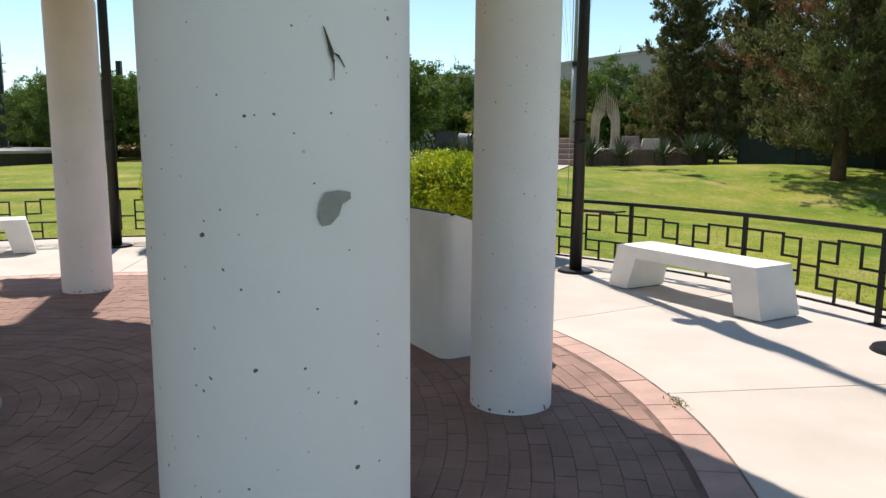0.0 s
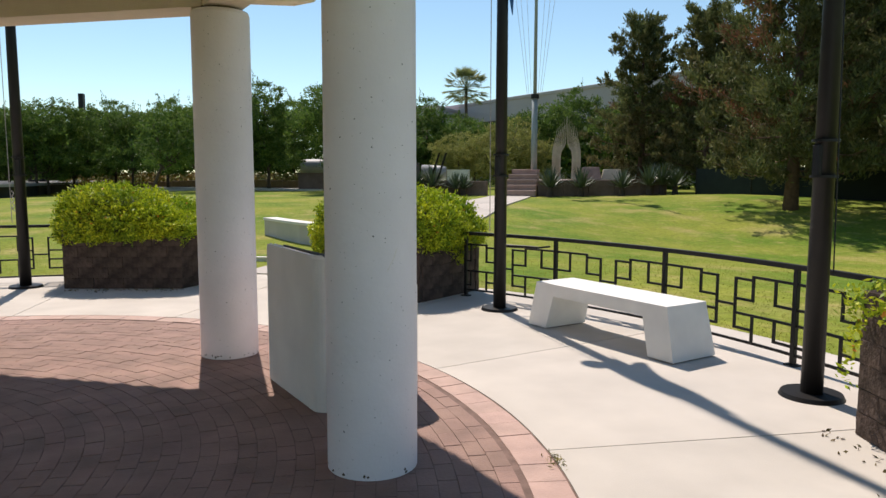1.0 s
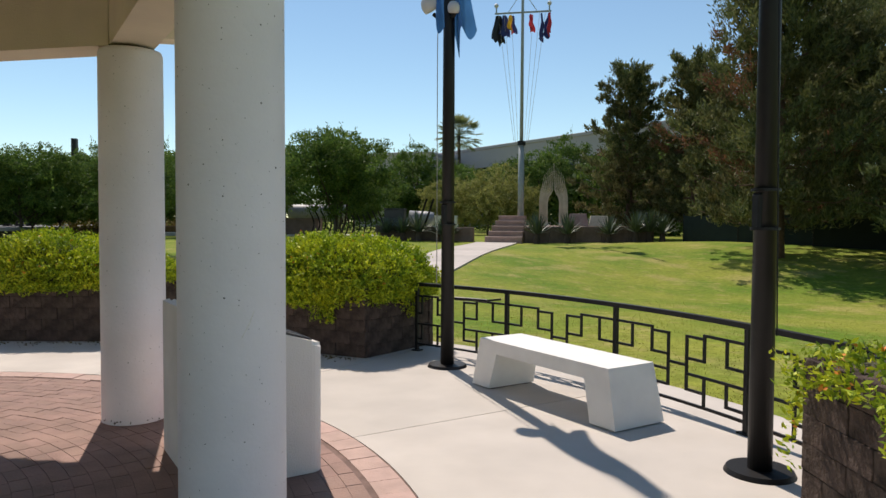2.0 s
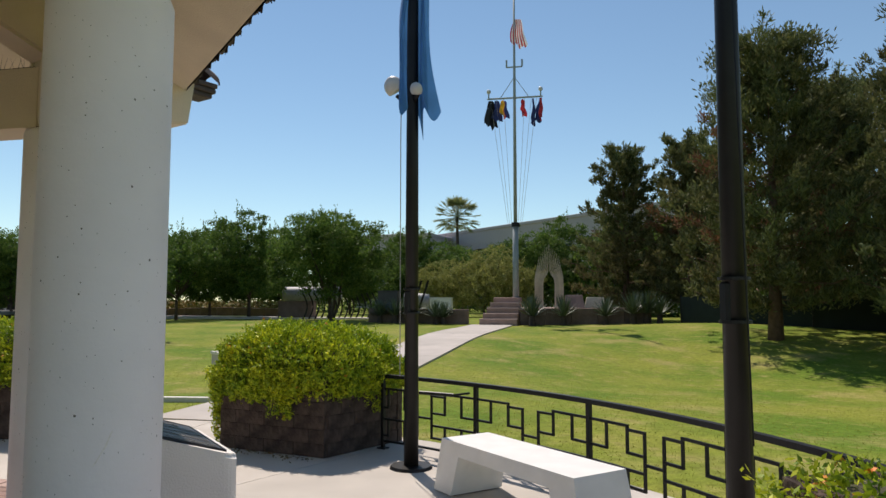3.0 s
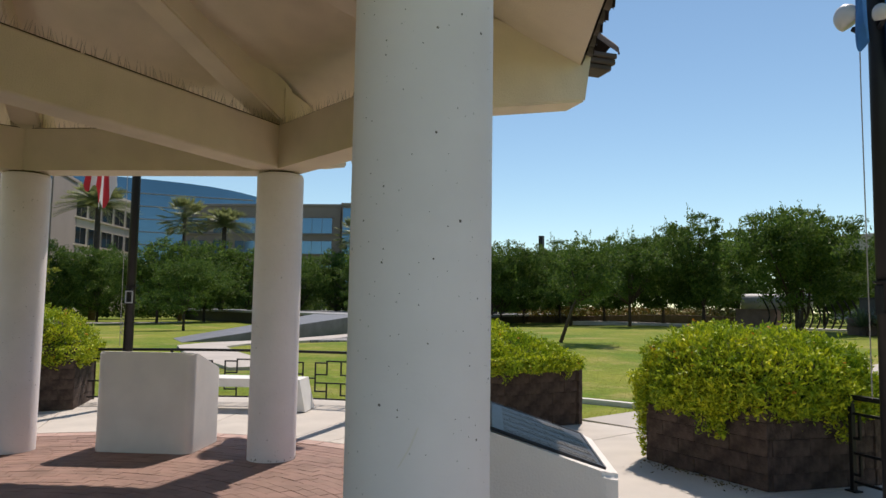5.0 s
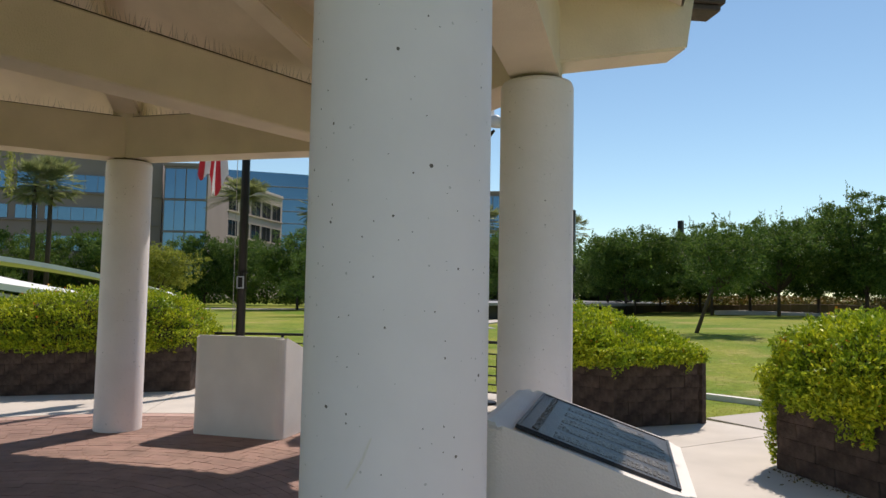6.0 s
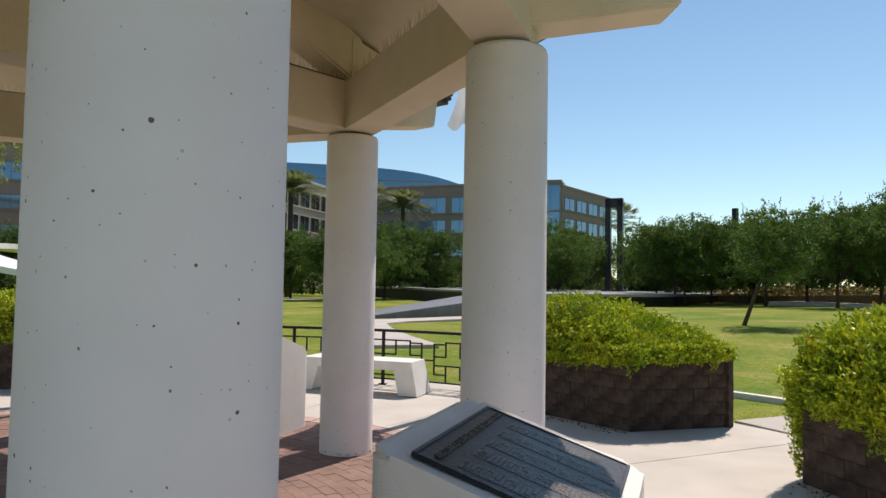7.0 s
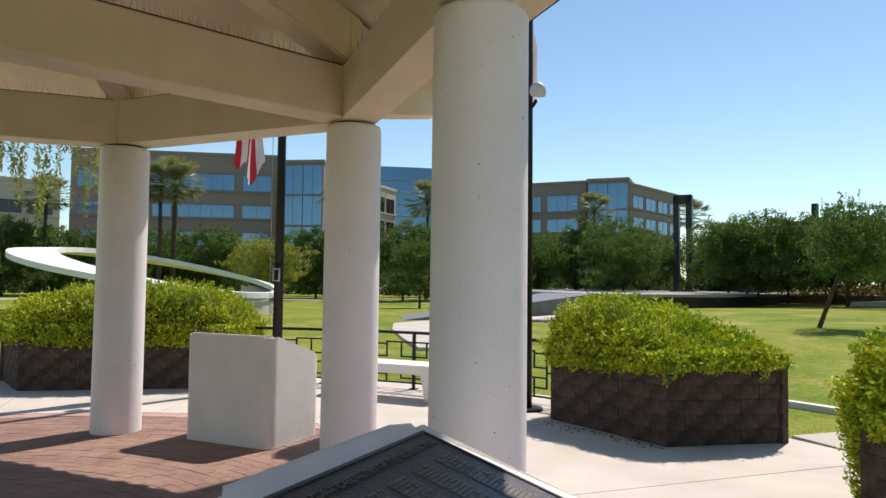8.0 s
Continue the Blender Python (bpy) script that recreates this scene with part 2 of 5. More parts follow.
def part(name, bm, material, parent=None, label="", smooth=False, m=None):
    me = bpy.data.meshes.new(name)
    if isinstance(bm, tuple):
        me.from_pydata(*bm)
    else:
        bmesh.ops.recalc_face_normals(bm, faces=bm.faces)
        bm.to_mesh(me)
        bm.free()
    if smooth:
        me.shade_smooth()
    me.materials.append(material)
    ob = new(name, me)
    if m is not None:
        ob.matrix_basis = m
    if parent is not None:
        ob.parent = parent
    if label:
        tagged(ob, label)
    return ob


def thing(name, label, category, m=None, group="", kind=""):
    ob = new(name)
    ob.empty_display_size = 0.1
    if m is not None:
        ob.matrix_basis = m
    return tagged(ob, label, category, group, kind)


def box(sx, sy, sz, at=(0, 0, 0), bevel=0.0, bm=None, rot=None, seg=1):
    """A box that stands on at."""
    bm = bm or bmesh.new()
    m = Matrix.Translation(at) @ (rot or Matrix.Identity(4)) @ Matrix.Translation((0, 0, sz / 2)) @ Matrix.Diagonal((sx, sy, sz, 1))
    r = bmesh.ops.create_cube(bm, size=1.0, matrix=m)
    if bevel:
        es = list({e for v in r["verts"] for e in v.link_edges})
        bmesh.ops.bevel(bm, geom=es, offset=bevel, segments=seg, affect="EDGES", profile=0.5)
    return bm


def cyl(r1, r2, h, at=(0, 0, 0), seg=24, bm=None, rot=None, caps=True):
    bm = bm or bmesh.new()
    m = Matrix.Translation(at) @ (rot or Matrix.Identity(4)) @ Matrix.Translation((0, 0, h / 2))
    bmesh.ops.create_cone(bm, cap_ends=caps, segments=seg, radius1=r1, radius2=r2, depth=h, matrix=m)
    return bm


def prism(pts, z0, z1, bm=None, bevel=0.0):
    bm = bm or bmesh.new()
    lo = [bm.verts.new((p[0], p[1], z0)) for p in pts]
    hi = [bm.verts.new((p[0], p[1], z1)) for p in pts]
    bm.faces.new(lo[::-1]), bm.faces.new(hi)
    n = len(pts)
    for i in range(n):
        bm.faces.new((lo[i], lo[(i + 1) % n], hi[(i + 1) % n], hi[i]))
    if bevel:
        bmesh.ops.bevel(bm, geom=list({e for v in hi for e in v.link_edges}), offset=bevel, segments=2, affect="EDGES")
    return bm


def tube(points, radius, seg=8, bm=None, end=None):
    """A round bar along points, from radius to end."""
    bm = bm or bmesh.new()
    pts = [Vector(p) for p in points]
    rings, n = [], len(pts)
    for i, p in enumerate(pts):
        d = (pts[min(i + 1, n - 1)] - pts[max(i - 1, 0)]).normalized()
        q = d.to_track_quat("Z", "Y")
        r = radius + ((end if end is not None else radius) - radius) * i / (n - 1)
        rings.append([bm.verts.new(p + q @ Vector((r * math.cos(2 * math.pi * k / seg), r * math.sin(2 * math.pi * k / seg), 0))) for k in range(seg)])
    for a, b in zip(rings, rings[1:]):
        for k in range(seg):
            bm.faces.new((a[k], a[(k + 1) % seg], b[(k + 1) % seg], b[k]))
    bm.faces.new(rings[0][::-1]), bm.faces.new(rings[-1])
    return bm


def arc_band(r0, r1, a0, a1, z0, z1, steps, bm=None):
    """A curved slab round the pavilion's middle."""
    bm = bm or bmesh.new()
    ring = []
    for i in range(steps + 1):
        a = a0 + (a1 - a0) * i / steps
        ring.append([bm.verts.new(pol(r, a, z)) for r, z in ((r0, z0), (r1, z0), (r1, z1), (r0, z1))])
    for a, b in zip(ring, ring[1:]):
        for k in range(4):
            bm.faces.new((a[k], a[(k + 1) % 4], b[(k + 1) % 4], b[k]))
    bm.faces.new(ring[0][::-1]), bm.faces.new(ring[-1])
    return bm


def leaves(pts, length, width, up=0.3, rng=None, along=None):
    """Leaf-shaped four-cornered blades at pts (n x 3), as mesh data."""
    rng = rng or np.random.default_rng(1)
    n = len(pts)
    d = rng.normal(size=(n, 3))
    if along is not None:
        d = d * 0.55 + along
    d[:, 2] += up
    d /= np.linalg.norm(d, axis=1)[:, None] + 1e-9
    s = np.cross(d, rng.normal(size=(n, 3)))
    s /= np.linalg.norm(s, axis=1)[:, None] + 1e-9
    k = rng.uniform(0.65, 1.3, n)[:, None]
    L, W = length * k, width * k
    v = np.stack([pts - d * L * 0.5, pts + s * W * 0.5, pts + d * L * 0.5, pts - s * W * 0.5], 1).reshape(-1, 3)
    f = np.arange(4 * n).reshape(-1, 4)
    return v.tolist(), [], f.tolist()


def gz(x, y):
    """Height of the ground: flat round the pavilion, rising gently to the lawns."""
    r = math.hypot(x - C.x, y - C.y)
    t = min(1, max(0, (r - 9.5) / 24))
    ang = math.degrees(math.atan2(y - C.y, x - C.x)) % 360
    north = 1 - 0.9 * min(1, max(0, (ang - 100) / 30)) if ang < 250 else 1.0
    dip = min(1, max(0, (72 - (ang if ang < 180 else ang - 360)) / 16))
    even = 0.66 * north * t * t * (3 - 2 * t)
    b = min(1, max(0, (r - 22) / 13.5))
    bank = 0.70 * b * b * (3 - 2 * b)
    if 9.5 < r < 30:
        bank -= 0.42 * math.sin(math.pi * (r - 9.5) / 20.5) ** 2
    h = -0.04 + even * (1 - dip) + bank * dip
    if 9 < r < 70:
        k = min(1, (r - 9) / 8) * min(1, (70 - r) / 20)
        h += k * 0.22 * noise.noise(Vector((x * 0.10, y * 0.10, 3.0)))
    return h


# ---- ground ----
bm = bmesh.new()
radii = [7.6 + 0.9 * i for i in range(36)] + [42, 46, 52, 60, 75, 95, 130, 200, 400, 900, 2500]
prev = None
for r in radii:
    ring = []
    for k in range(120):
        p = pol(r, k * 3)
        ring.append(bm.verts.new((p.x, p.y, gz(p.x, p.y))))
    if prev:
        for k in range(120):
            bm.faces.new((prev[k], ring[k], ring[(k + 1) % 120], prev[(k + 1) % 120]))
    prev = ring
tagged(part("ground", bm, GRASS, smooth=True), "clipped green lawn with dry yellowish patches, rising gently", "lawn", kind="structure")

# concrete ring round the brick floor, in slabs
pavement = thing("pavement", "pale concrete ring walkway with tooled joints", "pavement", kind="structure")
part("bed", arc_band(4.55, 7.86, 0, 359.99, -0.30, -0.012, 120), JOINT, pavement)
for k in range(16):
    a0 = 7.65 + 22.5 * k
    part("slab", arc_band(4.60, 7.9, a0 + 0.05, a0 + 22.45, -0.2, 0.0, 12), CONCRETE, pavement)
# the ways that lead off between the planters
for ang, far_r in ((75.14, 33.6),):
    way = thing("path", "pale concrete garden path over the lawn", "path", kind="structure")
    r = 7.92
    while r < far_r:
        r2 = min(r + 2.4, far_r)
        bm = bmesh.new()
        q = []
        for rr in (r + 0.008, r2 - 0.008):
            for s in (-1.05, 1.05):
                v = facing(ang) @ Vector((-s, rr, 0))
                q.append(bm.verts.new((v.x, v.y, gz(v.x, v.y) + 0.05)))
        bm.faces.new((q[0], q[1], q[3], q[2]))
        ex = bmesh.ops.extrude_face_region(bm, geom=bm.faces[:])
        for v in ex["geom"]:
            if isinstance(v, bmesh.types.BMVert):
                v.co.z -= 0.25
        part("slab", bm, PATHM, way)
        r = r2

# low edging and the curved wall on the lawn
tagged(part("kerb", arc_band(9.88, 10.0, 77, 102, -0.3, 0.035, 30), STUCCO_WHITE), "low pale concrete lawn edging", "kerb", kind="structure")
low_wall = thing("low_wall", "low curved concrete retaining wall with a pale cap in the lawn", "wall", kind="structure")
bend = [(-3.1, 18.35), (-2.5, 17.35), (-1.9, 16.45), (-1.1, 15.55), (-0.1, 14.75), (1.0, 14.2)]
for name, half_width, lo, hi, mt in (("face", 0.15, -0.4, 0.36, CONCRETE), ("cap", 0.18, 0.36, 0.42, STUCCO_WHITE)):
    bm = bmesh.new()
    prev = None
    for i, (x, y) in enumerate(bend):
        a, b = bend[max(0, i - 1)], bend[min(len(bend) - 1, i + 1)]
        d = Vector((b[1] - a[1], a[0] - b[0], 0)).normalized() * half_width
        g = 0.06
        row = [bm.verts.new((x + k * d.x, y + k * d.y, g + z)) for k, z in ((-1, lo), (1, lo), (1, hi), (-1, hi))]
        if prev:
            for k in range(4):
                bm.faces.new((prev[k], prev[(k + 1) % 4], row[(k + 1) % 4], row[k]))
        else:
            bm.faces.new(row)
        prev = row
    bm.faces.new(prev)
    part(name, bm, mt, low_wall)

# grass blades on the near lawn
rng = np.random.default_rng(31)
n = 80000
rad, ang = 8.0 + 15.0 * rng.uniform(0, 1, n) ** 1.25, np.radians(rng.uniform(-2, 165, n))
gx, gy = C.x + rad * np.cos(ang), C.y + rad * np.sin(ang)
aside = (gx - C.x) * -math.sin(radians(75.14)) + (gy - C.y) * math.cos(radians(75.14))
keep = np.abs(aside) > 1.12
gx, gy, rad = gx[keep], gy[keep], rad[keep]
pts = np.column_stack([gx, gy, [gz(x, y) + 0.012 for x, y in zip(gx, gy)]])
tagged(part("grass_blades", leaves(pts, 0.030, 0.007, 0.7, rng), BLADE), "short uneven lawn grass blades", "grass", kind="stuff")

# ---- pavilion ----
RC, RCOL, HCOL = 3.615, 0.240, 2.883


def column(k):
    a = PHASE + 45 * k
    th = thing("column", "round white painted concrete column with small dark pits", "column", facing(a, RC), group="pavilion columns")
    bm = cyl(RCOL, RCOL * 0.985, HCOL - 0.03, seg=72)
    bmesh.ops.delete(bm, geom=[f for f in bm.faces if len(f.verts) > 4], context="FACES_ONLY")
    cyl(RCOL * 0.985, RCOL * 0.94, 0.028, (0, 0, HCOL - 0.03), 72, bm)
    part("shaft", bm, PAINT, th, smooth=True)
    part("neck", cyl(RCOL * 0.72, RCOL * 0.72, 0.03, (0, 0, HCOL - 0.004), 32), SMEAR, th, "dark joint between shaft and beam")
    return th


cols = [column(k) for k in range(8)]


def on_shaft(th, a, z):
    """A point on the shaft's face, a in degrees."""
    return Vector((math.cos(radians(a)) * (RCOL + 0.0015), math.sin(radians(a)) * (RCOL + 0.0015), z))


def stain(th, name, outline, material, label):
    bm = bmesh.new()
    vs = [bm.verts.new(on_shaft(th, a, z)) for a, z in outline]
    mid = bm.verts.new(on_shaft(th, sum(a for a, z in outline) / len(outline), sum(z for a, z in outline) / len(outline)))
    for i in range(len(vs)):
        bm.faces.new((vs[i], vs[(i + 1) % len(vs)], mid))
    part(name, bm, material, th, label)


# ring beam, corbels, hips and roof
pavilion = thing("pavilion_roof", "cream stucco octagonal shade roof with dark clay tiles on white columns", "roof")
ZB, ZT = HCOL + 0.02, 3.35
for k in range(8):
    a = PHASE + 45 * k
    i0, i1 = pol(RC - 0.17, a), pol(RC - 0.17, a + 45)
    o0, o1 = pol(RC + 0.17, a), pol(RC + 0.17, a + 45)
    part("ring_beam", prism([i0, o0, o1, i1], ZB, ZT, bevel=0.012), STUCCO, pavilion)
    # corbel: the hip beam's end beyond the column
    bm = box(0.30, 1.20, 0.42, (0, 0, 0), 0.0)
    for v in bm.verts:
        if v.co.z < 0.2:
            v.co.z = 0.17 if v.co.y > 0 else -0.02
            if v.co.y > 0:
                v.co.y -= 0.06
        else:
            v.co.z = 0.56 if v.co.y > 0 else 0.80
    bmesh.ops.bevel(bm, geom=bm.edges[:], offset=0.015, segments=2, affect="EDGES")
    part("corbel", bm, STUCCO, pavilion, m=facing(a, RC + 0.43, 2.97))
    # hip beam inside
    bm = bmesh.new()
    fr = facing(a)
    vs = []
    for r, z in ((RC - 0.02, 3.33), (0.35, 4.66)):
        for s in (-0.14, 0.14):
            for dz in (0, 0.45):
                vs.append(bm.verts.new(fr @ Vector((s, r, z + dz))))
    for f in ((0, 1, 3, 2), (4, 6, 7, 5), (0, 4, 5, 1), (2, 3, 7, 6), (0, 2, 6, 4), (1, 5, 7, 3)):
        bm.faces.new([vs[i] for i in f])
    bmesh.ops.bevel(bm, geom=bm.edges[:], offset=0.02, segments=2, affect="EDGES")
    part("hip_beam", bm, STUCCO, pavilion)

bm = box(0.30, 2 * RC - 0.3, ZT - ZB - 0.006, (C.x, C.y, ZB + 0.003), 0.012, rot=pose(0, 0, 0, 0, 0, PHASE + 45 * 3 - 90))
part("tie_beam", bm, STUCCO, pavilion)

# the ceiling and soffit: one curved sheet
bm = bmesh.new()
prof = [(4.60, 3.42), (4.1, 3.60), (3.62, 3.83), (3.1, 3.90), (2.4, 4.10), (1.5, 4.46), (0.7, 4.78), (0.05, 4.9)]


def eave_ring(bm, r, z, sag=0.0):
    ring = []
    for k in range(8):
        for j in range(6):
            a0, a1 = pol(r, PHASE + 45 * k, z), pol(r, PHASE + 45 * (k + 1), z)
            p = a0.lerp(a1, j / 6)
            p.z += sag * math.sin(math.pi * j / 6)
            ring.append(bm.verts.new(p))
    return ring


def loft(bm, rings):
    for a, b in zip(rings, rings[1:]):
        n = len(a)
        for i in range(n):
            bm.faces.new((a[i], a[(i + 1) % n], b[(i + 1) % n], b[i]))


loft(bm, [eave_ring(bm, r, z, -0.10 if 1 < r < 3.5 else 0) for r, z in prof])
ceil = part("ceiling", bm, STUCCO, smooth=True)
tagged(ceil, "cream stucco vaulted underside of the shade roof", "ceiling", kind="structure")
bm = bmesh.new()
loft(bm, [eave_ring(bm, r, z) for r, z in ((4.615, 3.42), (4.64, 3.50), (4.5, 3.60), (3.0, 4.22), (0.05, 5.2))])
part("deck", bm, TILE, pavilion)
# clay barrel tiles along each eave
bm = bmesh.new()
for s in range(7):
    t0 = math.pi * s / 6
    bm.verts.new((0.095 * math.cos(t0), 0, 0.085 * math.sin(t0)))
    bm.verts.new((0.078 * math.cos(t0), 0, 0.068 * math.sin(t0)))
    bm.verts.new((0.085 * math.cos(t0), -0.55, 0.19 + 0.085 * math.sin(t0)))
bm.verts.ensure_lookup_table()
for s in range(6):
    i = 3 * s
    bm.faces.new([bm.verts[j] for j in (i, i + 3, i + 4, i + 1)])
    bm.faces.new([bm.verts[j] for j in (i, i + 2, i + 5, i + 3)])
tile_mesh = bpy.data.meshes.new("tile")
bm.to_mesh(tile_mesh), bm.free()
tile_mesh.shade_smooth()
tile_mesh.materials.append(TILE)
pan = tile_mesh.copy()
for v in pan.vertices:
    v.co = Vector((v.co.x, v.co.y + 0.0, 0.19 * (-v.co.y / 0.55) + 0.06 - (v.co.z - 0.19 * (-v.co.y / 0.55)) * 0.8))
for k in range(8):
    a = PHASE + 45 * k + 22.5
    ap = 4.71 * math.cos(radians(22.5))
    half = 4.71 * math.sin(radians(22.5))
    n = 17
    for i in range(n):
        u = -half + 2 * half * (i + 0.5) / n
        for me, du, dr in ((tile_mesh, 0, 0.0), (pan, half / n, -0.02)):
            ob = new("tile", me)
            ob.parent = pavilion
            ob.matrix_basis = facing(a, 0, 3.495) @ Matrix.Translation((u + du, ap + dr + 0.01 * math.sin(i * 5.1 + k), 0)) @ pose(0, 0, 0, 0, 0, 2 * math.sin(i * 3.7))
    # hip tiles: a heavy stacked run down each corner
    for j in range(5):
        ob = new("hip_tile", tile_mesh)
        ob.parent = pavilion
        ob.matrix_basis = facing(PHASE + 45 * k, 4.90 - 0.42 * j, 3.56 + 0.150 * j) @ Matrix.Diagonal((1.45, 1.0, 1.5, 1))
    # mortared stack of tile ends under the lowest hip tile
    for j, (wd, dp, z) in enumerate(((0.20, 0.26, 3.43), (0.24, 0.28, 3.475), (0.27, 0.26, 3.52))):
        part("tile_stack", box(wd, dp, 0.043, (0, 0, 0), 0.012, seg=2), TILE, pavilion, m=facing(PHASE + 45 * k, 4.72 + 0.015 * j, z))
# bird spikes along the inner ledges and the tie beam
runs = [(pol(RC - 0.14, PHASE + 45 * k, ZT), pol(RC - 0.14, PHASE + 45 * (k + 1), ZT)) for k in range(8)]
tb = facing(PHASE + 135)
for sx in (-0.13, 0.13):
    for y0, y1 in ((-RC + 0.2, -0.6), (-0.6, 1.2), (1.2, RC - 0.2)):
        runs.append((tb @ Vector((sx, y0, ZT)), tb @ Vector((sx, y1, ZT))))
for k, (p0, p1) in enumerate(runs):
    bm = bmesh.new()
    rnd = random.Random(k)
    for i in range(75):
        p = p0.lerp(p1, (i + rnd.random()) / 75)
        d = Vector((rnd.uniform(-0.035, 0.035), rnd.uniform(-0.035, 0.035), rnd.uniform(0.09, 0.13)))
        w = Vector((0.0018, 0.0018, 0))
        a, b, c = bm.verts.new(p - w), bm.verts.new(p + w), bm.verts.new(p + d + w * 0.4)
        e = bm.verts.new(p + Vector((w.x, -w.y, 0)))
        bm.faces.new((a, b, c)), bm.faces.new((a, e, c)), bm.faces.new((b, e, c))
    part("bird_spikes", bm, SPIKE, pavilion)
    bm = bmesh.new()
    tube([p0.lerp(p1, 0.01), p0.lerp(p1, 0.99)], 0.011, 4, bm)
    part("spike_strip", bm, SMEAR, pavilion)


# ---- lecterns ----
def lectern(ang, heading):
    th = thing("lectern", "white stucco lectern block with a sloping bronze plaque", "lectern", facing(ang), group="memorial lecterns")
    w, y0, y1, h0, h1, rc = 0.52, 3.38, 4.16, 1.03, 0.80, 0.09
    pts = []
    for cx, cy, a0 in ((w - rc, y0 + rc, -90), (w - rc, y1 - rc, 0), (-w + rc, y1 - rc, 90), (-w + rc, y0 + rc, 180)):
        for j in range(7):
            t = radians(a0 + 15 * j)
            pts.append((cx + rc * math.cos(t), cy + rc * math.sin(t)))
    ledge = y0 + 0.07

    def top(y):
        return h0 if y < ledge else h0 + (h1 - h0) * (y - ledge) / (y1 - ledge)
    bm = prism(pts, 0.0, 1.0)
    for v in bm.verts:
        if v.co.z > 0.5:
            v.co.z = top(v.co.y)
    bmesh.ops.bevel(bm, geom=[e for e in bm.edges if min(v.co.z for v in e.verts) > 0.5], offset=0.022, segments=3, affect="EDGES")
    part("block", bm, STUCCO_WHITE, th)
    s = math.atan2(h1 - h0, y1 - ledge)
    mid = (ledge + y1) / 2
    pm = Matrix.Translation((0, mid, top(mid))) @ pose(0, 0, 0, -math.degrees(s), 0, 180)
    pw, ph = 0.88, 0.63
    plaque = part("plaque", box(pw, ph, 0.012, (0, 0, -0.006), 0.003), BRONZE, th, "dark bronze plaque with raised lettering", m=pm)
    rim = bmesh.new()
    for sx, sy, x, y in ((pw, 0.014, 0, ph / 2 - 0.007), (pw, 0.014, 0, -ph / 2 + 0.007), (0.014, ph - 0.03, pw / 2 - 0.007, 0), (0.014, ph - 0.03, -pw / 2 + 0.007, 0)):
        box(sx, sy, 0.005, (x, y, 0.0055), 0.0015, rim)
    part("rim", rim, BRONZE, plaque)
    if heading:
        cu = bpy.data.curves.new("heading", "FONT")
        cu.body, cu.size, cu.extrude, cu.align_x = heading, 0.040, 0.003, "CENTER"
        ob = new("heading_source", cu)
        me = bpy.data.meshes.new_from_object(ob.evaluated_get(bpy.context.evaluated_depsgraph_get()))
        bpy.data.objects.remove(ob)
        me.materials.append(LETTER)
        ob = new("heading", me)
        ob.parent = plaque
        ob.matrix_basis = Matrix.Translation((0, ph / 2 - 0.085, 0.009)) @ Matrix.Diagonal((0.95, 1, 1, 1))
    rnd = random.Random(int(ang))
    for c in range(5):
        bm = bmesh.new()
        x0 = -pw / 2 + 0.055 + c * 0.160
        for r in range(27 if c < 4 else 22):
            x, y, end = x0, ph / 2 - 0.150 - r * 0.0168, x0 + rnd.uniform(0.080, 0.108)
            while x < end:
                wd = rnd.uniform(0.006, 0.011)
                box(wd, 0.0125, 0.003, (x + wd / 2, y, 0.0055), 0, bm)
                x += wd + (0.003 if rnd.random() < 0.82 else 0.011)
        tagged(part("lettering", bm, LETTER, plaque), kind="stuff")
    return th


lectern(30.14, "ARIZONA CASUALTIES OF THE KOREAN WAR")
lectern(120.14, "")


# ---- benches ----
def bench(ang):
    th = thing("bench", "white painted concrete bench with splayed legs", "bench", facing(ang, 6.57), group="pavilion benches")
    prof = [(-0.93, 0.012), (-0.83, 0.465), (0.83, 0.465), (0.93, 0.012), (0.66, 0.012), (0.575, 0.345), (-0.575, 0.345), (-0.66, 0.012)]
    bm = bmesh.new()
    fr = [bm.verts.new((x, -0.25 - 0.02 * (z < 0.2), z)) for x, z in prof]
    bk = [bm.verts.new((x, 0.25 + 0.02 * (z < 0.2), z)) for x, z in prof]
    n = len(prof)
    for i in range(n):
        bm.faces.new((fr[i], fr[(i + 1) % n], bk[(i + 1) % n], bk[i]))
    for q in (fr, bk):
        for f in ((0, 1, 6, 7), (1, 2, 5, 6), (2, 3, 4, 5)):
            bm.faces.new([q[i] for i in f])
    sharp = [e for e in bm.edges if len(e.link_faces) == 2 and e.calc_face_angle(0) > 0.2]
    bmesh.ops.bevel(bm, geom=sharp, offset=0.036, segments=3, affect="EDGES")
    part("seat_slab", bm, BENCH, th)
    for s in (-1, 1):
        part("foot_pad", box(0.22, 0.44, 0.013, (s * 0.79, 0, 0)), JOINT, th)
    return th


for a in (30.1, 120.1):
    bench(a)


